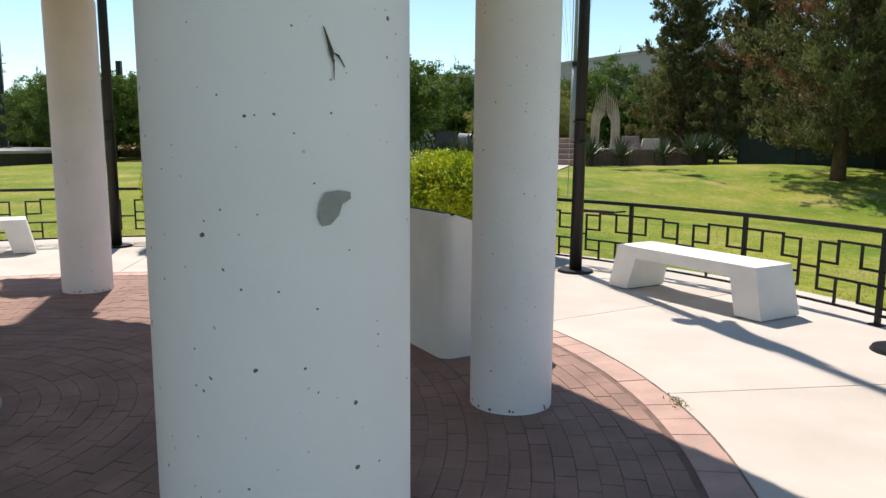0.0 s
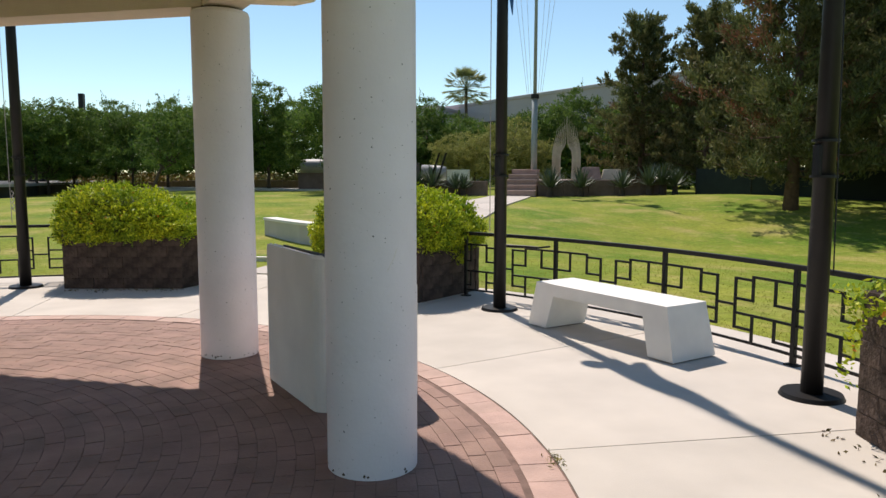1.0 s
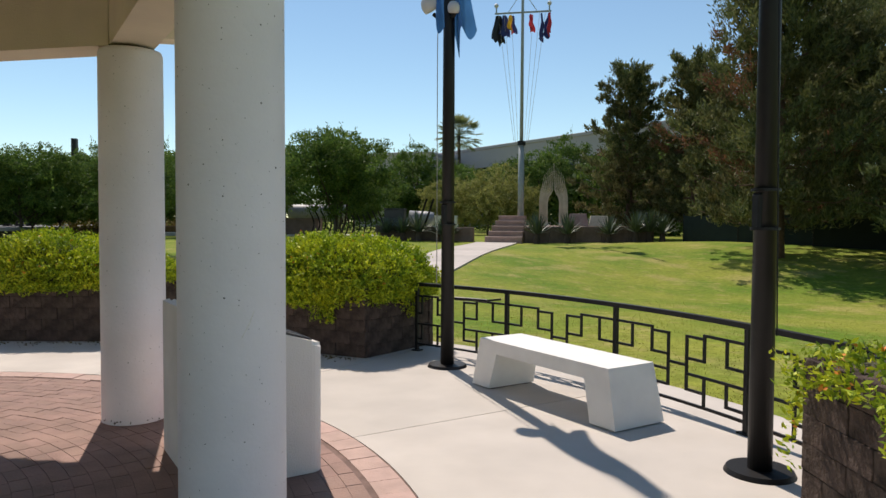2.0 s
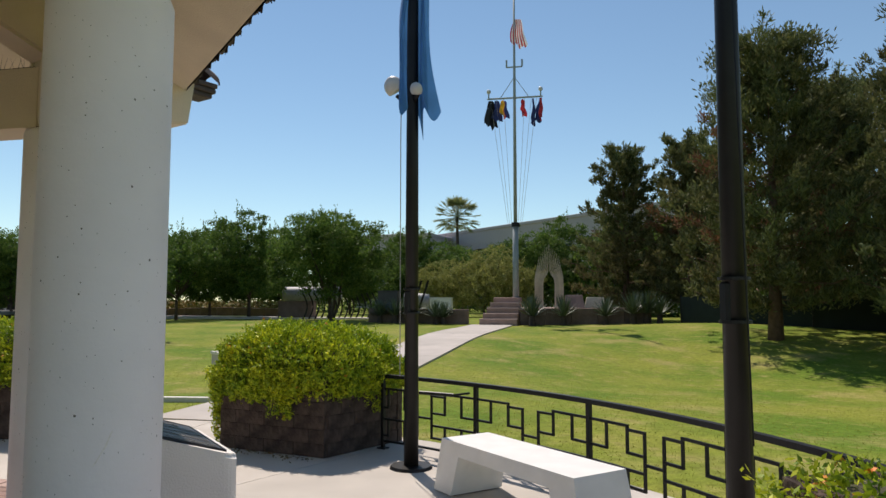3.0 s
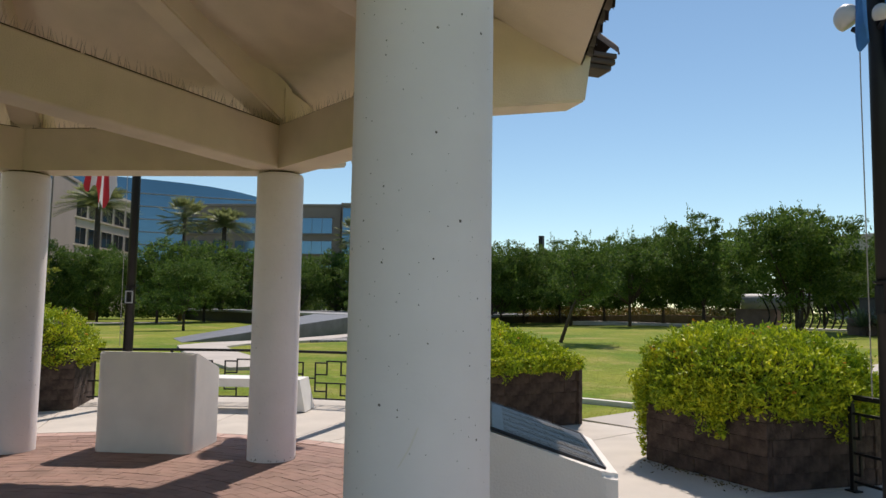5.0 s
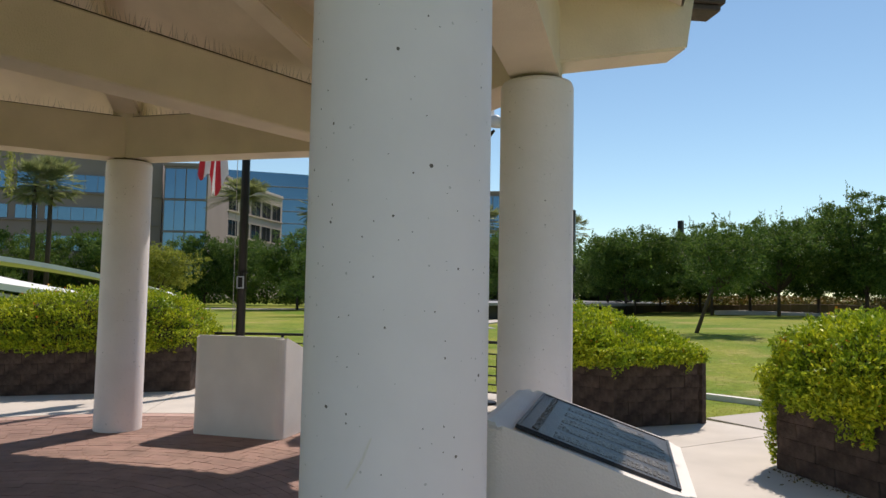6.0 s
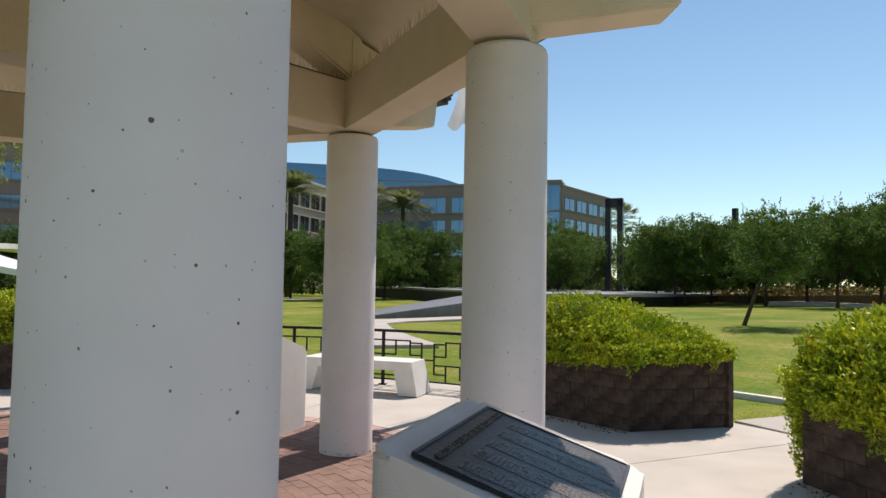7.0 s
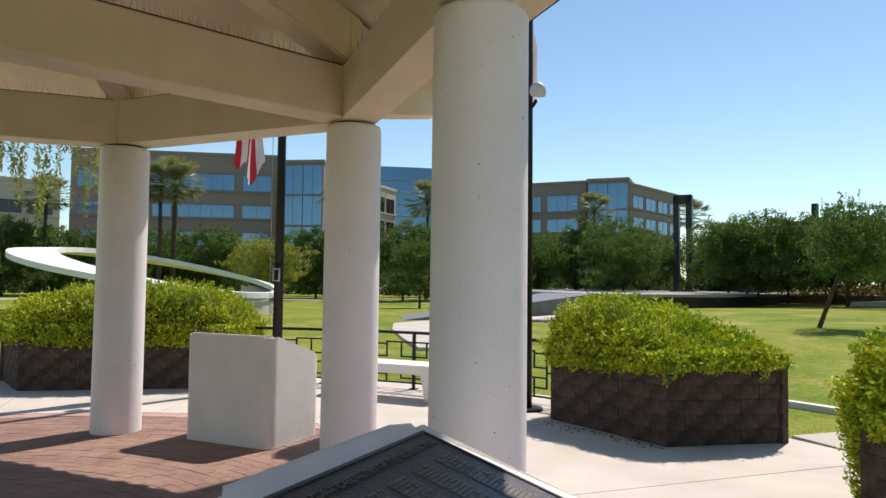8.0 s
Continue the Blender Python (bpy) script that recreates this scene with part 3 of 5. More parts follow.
# ---- railings ----
def railing(ang):
    """A curved iron railing with a pattern of squares between its posts."""
    th = thing("railing", "black iron railing with a geometric pattern of squares", "railing", group="curved railings")
    R = 7.27
    deg = 180 / math.pi / R
    bay = 11.55

    def strip(u0, u1, z0, z1, dep, bm):
        a, b = ang + u0, ang + u1
        return arc_band(R - dep / 2, R + dep / 2, a, b, z0, z1, max(1, int(abs(b - a) / 2)), bm)
    ends = (-22.3, 22.3)
    part("top_rail", strip(*ends, 0.79, 0.83, 0.055, bmesh.new()), IRON, th)
    part("bottom_rail", strip(*ends, 0.075, 0.097, 0.022, bmesh.new()), IRON, th)
    for u in (-22.1, -bay, 0, bay, 22.1):
        bm = box(0.042, 0.042, 0.79, bevel=0.003)
        box(0.11, 0.09, 0.012, bm=bm)
        part("post", bm, IRON, th, m=facing(ang + u, R))
    w = 0.0215

    def h(u0, u1, z, bm):
        strip(u0 - w / 2 * deg, u1 + w / 2 * deg, z - w / 2, z + w / 2, 0.02, bm)

    def v(u, z0, z1, bm):
        strip(u - w / 2 * deg, u + w / 2 * deg, z0, z1, 0.0194, bm)
    for b0, lo, hi in ((-2, 0.09, 1), (-1, 0, 1), (0, 0, 1), (1, 0, 0.91)):
        bm = bmesh.new()

        def cut(u):
            return b0 * bay + bay * u
        items = [("h", 0, .14, .46), ("h", 0, .30, .67), ("v", .14, .46, .67), ("v", .30, .46, .67), ("h", .30, .43, .46), ("h", .30, .43, .64), ("v", .43, .20, .64),
                 ("h", .43, .57, .40), ("v", .57, .20, .64), ("h", .57, .70, .64), ("h", .57, .70, .46), ("v", .70, .46, .67), ("h", .70, 1, .67), ("v", .86, .46, .67), ("h", .86, 1, .46),
                 ("h", 0, .14, .15), ("h", 0, .43, .33), ("v", .14, .15, .33), ("v", .30, .10, .33), ("h", .30, .43, .20), ("h", .57, 1, .33), ("h", .57, .70, .20), ("v", .70, .10, .33), ("v", .86, .15, .33), ("h", .86, 1, .15)]
        for it in items:
            if it[0] == "h":
                u0, u1 = max(it[1], lo), min(it[2], hi)
                if u1 > u0:
                    h(cut(u0), cut(u1), it[3], bm)
            elif lo <= it[1] <= hi:
                v(cut(it[1]), it[2], it[3], bm)
        part("lattice_panel", bm, IRON, th)
    return th


for a in (30.1, 120.1):
    railing(a)


latch = thing("latch_bar", "short black iron bar at the railing's end", "bar")
part("bar", tube([pol(6.86, 44.9, 0.735), pol(6.95, 43.4, 0.73), pol(7.02, 42.2, 0.722)], 0.019, 8), IRON, latch)
part("bracket", tube([pol(7.02, 42.3, 0.722), pol(7.25, 42.25, 0.722)], 0.012, 6), IRON, latch)

# ---- flagpoles ----
def flagpole(ang, side=-1, lamps=(-1, 1)):
    th = thing("flagpole", "black steel flagpole with round base plate and two white floodlights", "flagpole", facing(ang, 6.77), group="pavilion flagpoles")
    part("base_plate", cyl(0.215, 0.20, 0.03, seg=40), IRON, th)
    part("shaft", tube([(0, 0, 0.02), (0, 0, 3.6), (0, 0, 7.6)], 0.074, 20, end=0.05), IRON, th, smooth=True)
    part("finial", cyl(0.07, 0.02, 0.12, (0, 0, 7.6), 16), IRON, th)
    bm = box(0.075, 0.07, 0.225, (0, -0.045, 1.535), 0.012)
    part("cleat_box", bm, IRON, th)
    for z in (1.53, 1.77):
        part("collar", cyl(0.088, 0.088, 0.018, (0, 0, z), 24), IRON, th)
    # added pale bars: sunlight on this pole's cleat box edges, put in as colour
    if ang > 130:
        rim = bmesh.new()
        for sx, sz, x, z in ((0.11, 0.018, 0, 1.53), (0.11, 0.018, 0, 1.70), (0.018, 0.152, -0.046, 1.548), (0.018, 0.152, 0.046, 1.548)):
            box(sx, 0.02, sz, (x, -0.106, z), 0.003, rim)
        part("cleat_frame", rim, STEEL, th, "pale bars painted as the sunlit outline of the cleat box")
    for s in lamps:
        arm = part("lamp_bracket", tube([(0, 0, 3.72), (s * 0.10, -0.04, 3.74), (s * 0.17, -0.06, 3.80)], 0.022, 8), IRON, th)
        bm = bmesh.new()
        bmesh.ops.create_uvsphere(bm, u_segments=20, v_segments=12, radius=0.112)
        for q in bm.verts:
            q.co.y *= 0.72
            if q.co.z < -0.06:
                q.co.z = -0.06
        k = 1.0 if s < 0 or len(lamps) < 2 else 0.68
        part("floodlight", bm, LAMP, th, "white domed floodlight", True, m=pose(s * 0.20 * k, -0.08, 3.90 - 0.10 * (s > 0) * (len(lamps) > 1), 25, s * 18, 0) @ Matrix.Diagonal((k, k, k, 1)))
    part("halyard", tube([(side * 0.19 if side > 0 else -0.105, -0.06, 0.9), (side * 0.12, -0.05, 3.4), (side * 0.09, -0.03, 7.3)], 0.005, 5), IRON if side > 0 else ROPE, th)
    knot = []
    for i in range(40):
        t = i / 39 * math.pi * 7
        knot.append((-0.082 + 0.011 * math.cos(t), -0.045 + 0.011 * math.sin(t * 1.3), 1.05 + 0.28 * i / 39))
    if ang > 90:
        part("rope_knot", tube(knot, 0.007, 5), ROPE, th)
    return th


for a, side, lamps in ((13.0, 1, (-1, 1)), (45.1, -1, (-1, 1)), (103.4, -1, (1,)), (136.0, -1, (-1, 1))):
    flagpole(a, side, lamps)


def drape(name, label, m, top, bottom, width, mats, seed, folds=3.0, depth=0.16):
    """A limp flag that hangs in folds; mats are the colours from one edge to the other."""
    th = thing(name, label, "flag", m)
    rnd = random.Random(seed)
    ph = rnd.random() * 6
    n, rows = 48, 30
    per = n // len(mats)
    for b, mt in enumerate(mats):
        bm = bmesh.new()
        grid = []
        for i in range(b * per, (b + 1) * per + 1):
            s = i / n
            col = []
            for j in range(rows + 1):
                t = j / rows
                w = width * (0.35 + 0.65 * t ** 0.7)
                x = (s - 0.35) * w + 0.04 * math.sin(5 * t + ph)
                y = depth * (0.3 + 0.7 * t) * math.sin(s * folds * 6.28 + ph + 1.5 * t) + 0.03 * math.sin(9 * t + s * 4)
                z = top + (bottom - top) * t + (0.28 * abs(s - 0.62) + 0.05 * math.sin(s * 17 + ph)) * t * (top - bottom)
                col.append(bm.verts.new((x, y, z)))
            grid.append(col)
        for a, c in zip(grid, grid[1:]):
            for j in range(rows):
                bm.faces.new((a[j], c[j], c[j + 1], a[j + 1]))
        part("cloth", bm, mt, th, smooth=True)
    return th


drape("flag", "limp light blue flag hanging in folds from a black pole", facing(45.2, 6.77) @ pose(0, 0, 0, 0, 0, 20), 5.7, 3.40, 0.46, [CLOTH_BLUE], 3, 1.6, 0.12)
drape("flag", "limp red and white striped flag hanging from a black pole", facing(136.0, 6.80) @ pose(-0.60, 0, 0, 0, 0, -10), 5.3, 2.95, 0.42, [CLOTH_RED, CLOTH_WHITE] * 4, 5, 1.3, 0.12)
drape("flag", "limp white flag hanging from a black pole", facing(103.4, 6.80) @ pose(-0.20, 0, 0, 0, 0, 186), 5.3, 3.62, 0.95, [CLOTH_WHITE], 8, 1.5, 0.10)


# ---- planters ----
def block_mesh(seed, sx, sy, sz):
    rnd = random.Random(seed)
    bm = box(sx, sy, sz, bevel=0.004)
    bmesh.ops.subdivide_edges(bm, edges=[e for e in bm.edges if e.calc_length() > 0.1], cuts=2, use_grid_fill=True)
    for v in bm.verts:
        if v.co.y < -sy / 2 + 0.012:
            v.co.y -= rnd.uniform(-0.0015, 0.003)
    me = bpy.data.meshes.new("block")
    bm.to_mesh(me), bm.free()
    me.materials.append(BLOCK)
    return me


BLOCKS = [block_mesh(i, 0.392, 0.10, 0.1447) for i in range(6)]
HALF = [block_mesh(40 + i, 0.192, 0.10, 0.1447) for i in range(4)]
WALL_H = 0.87


def planter(a_far, a_path, seed, dense, crest=0.60, fall=0.0, skirt=0.55, swell=0.115):
    """A block-built planter; a_far is the angle of its end at the railing, a_path that of its end at the way."""
    sgn = 1 if a_path > a_far else -1
    th = thing("planter", "brown split-face block planter", "planter", group="planters")
    quad = [pol(6.50, a_far), pol(6.43, a_path), pol(7.70, a_path + sgn * 3.1), pol(7.75, a_far - sgn * 0.6)]
    mid = sum(quad, Vector()) / 4
    part("core", prism([mid + (q - mid) * 0.93 for q in quad], 0.0, WALL_H - 0.05), BLOCK_CORE, th)
    rnd = random.Random(seed)
    for e in range(4):
        p, q = quad[e], quad[(e + 1) % 4]
        d = q - p
        ln = d.length
        d.normalize()
        out = Vector((d.y, -d.x, 0))
        if (p + d * ln / 2 + out - mid).length < (p + d * ln / 2 - mid).length:
            out = -out
        yaw = math.degrees(math.atan2(out.x, -out.y))
        for row in range(6):
            x = 0.0 if row % 2 == 0 else -0.2
            z = 0.002 + row * 0.1455
            while x < ln - 0.02:
                x0, x1 = max(0, x), min(ln, x + 0.4)
                if x1 - x0 > 0.05:
                    big = x1 - x0 > 0.25
                    ob = new("block", rnd.choice(BLOCKS if big else HALF))
                    ob.parent = th
                    c = p + d * ((x0 + x1) / 2) - out * (0.05 + rnd.uniform(-0.004, 0.006))
                    k = (x1 - x0 - 0.004) / (0.392 if big else 0.192)
                    ob.matrix_basis = pose(c.x, c.y, z, 0, 0, yaw) @ Matrix.Diagonal((k, 1, 1, 1))
                x += 0.4
    # the bush: a lumpy dome of leafy sprigs that swells over the wall's edge
    rng = np.random.default_rng(seed)
    bush = thing("lantana_bush", "dense yellow-green flowering bush spilling over a block planter", "bush", group="planter bushes")
    Q = np.array([[v.x, v.y] for v in quad])
    M2 = Q.mean(0)
    turns = np.cumsum([0] + [np.linalg.norm(Q[(e + 1) % 4] - Q[e]) for e in range(4)])

    def rim(w):
        """A point of the rounded footprint at w (0 to 1 round it)."""
        tot = np.zeros((len(w), 2))
        for dw in np.linspace(-0.045, 0.045, 7):
            u = ((w + dw) % 1.0) * turns[-1]
            e = np.clip(np.searchsorted(turns, u, side="right") - 1, 0, 3)
            f = (u - turns[e]) / (turns[e + 1] - turns[e])
            tot += Q[e] + (Q[(e + 1) % 4] - Q[e]) * f[:, None]
        return tot / 7

    def along_it(xy):
        d = (Q[1] + Q[2] - Q[0] - Q[3]) / 2
        return np.clip(((xy - (Q[0] + Q[3]) / 2) @ d) / (d @ d), 0, 1)

    def lump(P):
        return np.array([noise.noise(Vector((p[0] * 2.6, p[1] * 2.6, p[2] * 2.6 + seed))) * 0.085 + noise.noise(Vector((p[0] * 9, p[1] * 9, p[2] * 9 + seed))) * 0.075 for p in P])

    def dome(w, phi, grow):
        b = rim(w)
        out = b - M2
        size = np.linalg.norm(out, axis=1)[:, None]
        f = np.clip(np.cos(phi), 0, 1)[:, None] ** 0.70
        xy = M2 + out * f * (1 + grow[:, None] * 1.0 / size * np.clip(f, 0.2, 1))
        rise = crest * (1 - fall * along_it(xy) ** 1.5)
        up = np.where(phi > 0, np.abs(np.sin(phi)) ** 0.85, -0.62 * np.abs(np.sin(phi)))
        z = WALL_H - 0.10 + rise * up + grow * np.clip(np.sin(phi), 0, 1)
        d = np.column_stack([out / size * np.cos(phi)[:, None], np.sin(phi)])
        return np.column_stack([xy, z]), d
    n = dense
    w = rng.uniform(0, 1, n)
    low = -0.95 * skirt
    phi = np.arcsin(np.clip(rng.uniform(math.sin(low), 1, n), -1, 1))
    base, way = dome(w, phi, np.full(n, 0.09))
    grow = swell + lump(base) - rng.exponential(0.075, n)
    pts, way = dome(w, phi, grow)
    # sprigs: short leafy shoots that stand out of the dome
    k = n // 15
    w2, phi2 = rng.uniform(0, 1, k), np.arcsin(rng.uniform(math.sin(low), 1, k))
    b2, d2 = dome(w2, phi2, np.full(k, 0.09))
    b2, d2 = dome(w2, phi2, swell + lump(b2))
    d2 = d2 + rng.normal(0, 0.45, (k, 3)) + np.array([0, 0, 0.35])
    d2 /= np.linalg.norm(d2, axis=1)[:, None]
    reach = rng.uniform(0.03, 0.11, k)
    for j in range(7):
        pts = np.vstack([pts, b2 + d2 * (reach * (j / 6))[:, None] + rng.normal(0, 0.010, (k, 3))])
        way = np.vstack([way, d2])
    # trailing growth down the wall, in uneven tongues; longest at the end by the way
    tongues = int(260 * skirt)
    for i in range(tongues):
        e = (1, 1, 0, 3, 0)[i % 5] if not fall else (0, 3, 1, 0)[i % 4]
        f = rng.uniform(-0.03, 1.0) if e != 1 else rng.uniform(-0.08, 0.8)
        ln = rng.uniform(0.10, 0.42) + (rng.uniform(0, 0.45) if e == 1 and not fall else 0)
        if e == 0:
            ln += 0.25 * max(0.0, f - 0.72) * (0 if fall else 4)
        ln *= 0.45 + 1.25 * (0.5 + 0.5 * math.sin(f * 8 + seed + 2 * e)) ** 2
        if fall:
            ln *= 0.5
        p = Q[e] + (Q[(e + 1) % 4] - Q[e]) * f
        d = Q[(e + 1) % 4] - Q[e]
        o = np.array([d[1], -d[0]]) / np.linalg.norm(d)
        if (p + o - M2) @ (p + o - M2) < (p - M2) @ (p - M2):
            o = -o
        c = int(ln * 110) + 8
        t = np.linspace(0, 1, c)
        sway = np.outer(np.sin(t * 5 + i) * 0.03, d / np.linalg.norm(d))
        xy = p + np.outer(0.10 - 0.05 * t + rng.uniform(0, 0.03), o) + sway + rng.normal(0, 0.016 + 0.02 * (1 - t)[:, None], (c, 2))
        pts = np.vstack([pts, np.column_stack([xy, WALL_H + 0.04 - t * ln])])
        way = np.vstack([way, np.tile([o[0] * 0.8, o[1] * 0.8, -0.1], (c, 1))])
    ok = pts[:, 2] > 0.03
    pts, way = pts[ok], way[ok]
    part("foliage", leaves(pts, 0.047, 0.019, 0.25, rng, way * 0.6), LANTANA, bush)
    # closed dark dome inside the leaves: stands in for twigs and shaded gaps
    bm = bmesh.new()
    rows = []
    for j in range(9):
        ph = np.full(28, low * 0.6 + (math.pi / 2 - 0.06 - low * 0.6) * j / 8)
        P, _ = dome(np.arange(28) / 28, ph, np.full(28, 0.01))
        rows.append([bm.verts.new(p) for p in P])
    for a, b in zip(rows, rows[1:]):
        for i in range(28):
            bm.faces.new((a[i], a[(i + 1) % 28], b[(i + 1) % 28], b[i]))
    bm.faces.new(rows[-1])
    part("inner_growth", bm, BUSH_CORE, bush, "solid dark core for the twigs and shaded depth behind the leaves", True)
    pick = pts[rng.choice(len(pts), 150, replace=False)] + np.array([0, 0, 0.02])
    part("blossoms", leaves(np.repeat(pick, 4, 0) + rng.normal(0, 0.008, (600, 3)), 0.024, 0.02, 0.4, rng), FLOWER, bush, "small orange blossoms")
    return th


planter(53.6, 66.2, 11, 44000, 0.47, 0.0, 0.85)      # beside the way to the mast
planter(98.6, 84.4, 12, 42000, 0.58, 0.80, 0.45)      # across that way
planter(141.6, 166.0, 13, 42000, 0.60, 0.25, 0.6)
planter(7.1, -5.4, 14, 8000, 0.15, 0.0, 0.16, 0.02)   # the one that the camera passes

# ---- brick floor ----
floor = thing("floor", "red brick pavers laid in rings under the shade roof", "floor", kind="structure")
part("bed", cyl(4.6, 4.6, 0.2945, (C.x, C.y, -0.30), 96), BRICK_SAND, floor)
rest_v, rest_f = [], []


def wedge(r0, r1, a0, a1, z):
    p = [pol(r0, a0), pol(r1, a0), pol(r1, a1), pol(r0, a1)]
    v = [(q.x, q.y, -0.02) for q in p]
    mid = sum(p, Vector()) / 4
    v += [(mid.x + (q.x - mid.x) * 0.988, mid.y + (q.y - mid.y) * 0.988, z) for q in p]
    return v, [(4, 5, 6, 7), (0, 1, 5, 4), (1, 2, 6, 5), (2, 3, 7, 6), (3, 0, 4, 7)]


brick_count = 0
rr = random.Random(5)
for ring in range(35):
    r1 = 4.345 - ring * 0.1035
    n = max(6, round(2 * math.pi * r1 / 0.205))
    step = 360 / n
    for i in range(n):
        a0 = i * step + (ring % 2) * step / 2 + ring * 0.7
        g = math.degrees(0.0016 / r1)
        v, f = wedge(r1 - 0.1005, r1, a0 + g, a0 + step - g, rr.uniform(-0.004, 0.0))
        ang = (a0 + step / 2 + 180) % 360 - 180
        if -12 < ang < 37 and r1 > 3.15 and brick_count < 260:
            part("brick", (v, [], f), BRICK_ONE, floor)
            brick_count += 1
        else:
            b = len(rest_v)
            rest_v += v
            rest_f += [tuple(j + b for j in q) for q in f]
tagged(part("pavers", (rest_v, [], rest_f), BRICK, floor), kind="stuff")
nb = 132
for i in range(nb):
    a0 = i * 360 / nb
    v, f = wedge(4.385, 4.588, a0 + 0.02, a0 + 360 / nb - 0.02, rr.uniform(-0.003, 0.003))
    part("border_brick", (v, [], f), BORDER, floor)
part("medallion", cyl(0.74, 0.72, 0.03, (C.x, C.y, -0.01), 64), GRANITE, floor, "round grey stone disc in the brick floor")


# ---- trees ----
def lobes_points(lobes, n, rng, shell=0.55):
    """n points spread through ellipsoids (centre, radii), thicker near their skins."""
    w = np.array([l[1][0] * l[1][1] * l[1][2] for l in lobes]) ** 0.8
    idx = rng.choice(len(lobes), n, p=w / w.sum())
    d = rng.normal(size=(n, 3))
    d /= np.linalg.norm(d, axis=1)[:, None]
    r = (shell + (1 - shell) * rng.uniform(0, 1, n)) * (1 + 0.14 * rng.normal(size=n))
    c = np.array([l[0] for l in lobes])[idx]
    return c + d * r[:, None] * np.array([l[1] for l in lobes])[idx], d


def round_tree(name, label, leaf, height, width, seed, n=9000, clear=0.28, size=0.20, lean=0.0, stems=1):
    """A broad-leaved tree: trunk, limbs and a lumpy crown of leaves."""
    rng = np.random.default_rng(seed)
    th = thing(name, label, "tree")
    ch = height * (1 - clear)
    lobes = []
    for i in range(19):
        a, rr, hh = rng.uniform(0, 6.28), rng.uniform(0.05, 0.36) * width, rng.uniform(0.12, 0.84)
        k = 1.0 - 0.5 * abs(hh - 0.45)
        lobes.append(((rr * k * math.cos(a) + lean * height, rr * k * math.sin(a), height * clear + ch * hh), (width * rng.uniform(0.13, 0.23), width * rng.uniform(0.13, 0.23), ch * rng.uniform(0.11, 0.20))))
    for st in range(stems):
        o = 0.16 * st
        bm = tube([(o * 0.4, 0, -0.1), (lean * height * 0.45 + o * 1.6, 0.3 * o, height * clear * 0.9), (lean * height + o * 2.5, 0, height * 0.62)], (0.019 if stems < 2 else 0.014) * height, 9, end=0.008 * height)
        part("trunk", bm, BARK, th, smooth=True)
    for l in lobes[::2]:
        bm = tube([(lean * height * 0.6, 0, height * clear), tuple(np.array(l[0]) * 0.6 + np.array([lean * height * 0.3, 0, height * clear * 0.4])), l[0]], 0.009 * height, 6, end=0.003 * height)
        part("limb", bm, BARK, th, smooth=True)
    # twig clumps on the lobes, each a tuft of small leaves; shoots that break the outline
    clumps = 520
    c, cd = lobes_points(lobes, clumps, rng, 0.72)
    per = int(n * 2.5) // clumps
    d = rng.normal(size=(clumps * per, 3))
    d /= np.linalg.norm(d, axis=1)[:, None]
    big = np.repeat(rng.uniform(0.6, 1.25, clumps), per)[:, None] * width * 0.050
    p = np.repeat(c, per, 0) + d * big * rng.uniform(0.15, 1.0, (clumps * per, 1)) * np.array([1.15, 1.15, 0.8])
    d = d * 0.6 + np.repeat(cd, per, 0) * 0.4
    shoots = 170
    q, e = lobes_points(lobes, shoots, rng, 0.95)
    e = e * 0.45 + np.array([0, 0, 0.85]) + rng.normal(0, 0.18, (shoots, 3))
    ln = rng.uniform(0.15, 0.60, shoots)[:, None] * (height / 6.4)
    for j in range(15):
        p = np.vstack([p, q + e * ln * (j / 14) + rng.normal(0, 0.045, (shoots, 3))])
        d = np.vstack([d, e])
    part("crown", leaves(p, size * 0.74, size * 0.34, 0.15, rng, d * 0.7), leaf, th)
    return th


def put(th, x, y, turn=0.0, k=1.0, sink=0.0):
    th.matrix_basis = pose(x, y, gz(x, y) - sink, 0, 0, turn) @ Matrix.Diagonal((k, k, k, 1))
    return th


def again(th, x, y, turn=0.0, k=1.0):
    return copy_thing(th, pose(x, y, gz(x, y), 0, 0, turn)) if k == 1.0 else put(copy_thing(th, pose(x, y, 0)), x, y, turn, k)


V = Vector((1.75, 4.2))


def spot_at(bearing, dist):
    """A place by its direction (degrees left of +y) and distance from the walk's end."""
    b = radians(bearing)
    return V.x - dist * math.sin(b), V.y + dist * math.cos(b)


GREEN = "rounded dark green shade tree on the lawn"
tA = put(round_tree("shade_tree", "full rounded green shade tree with several stems", LEAF, 6.4, 9.6, 21, 19000, 0.15, 0.21, stems=3), -3.2, 41.0)
tB = put(round_tree("shade_tree", GREEN, LEAF, 6.7, 8.2, 22, 16000, 0.17, 0.21), -8.9, 46.1)
tC = put(round_tree("shade_tree", "thin airy green tree with a slender trunk", LEAF, 5.7, 7.2, 23, 9500, 0.22, 0.18), -12.4, 43.0)
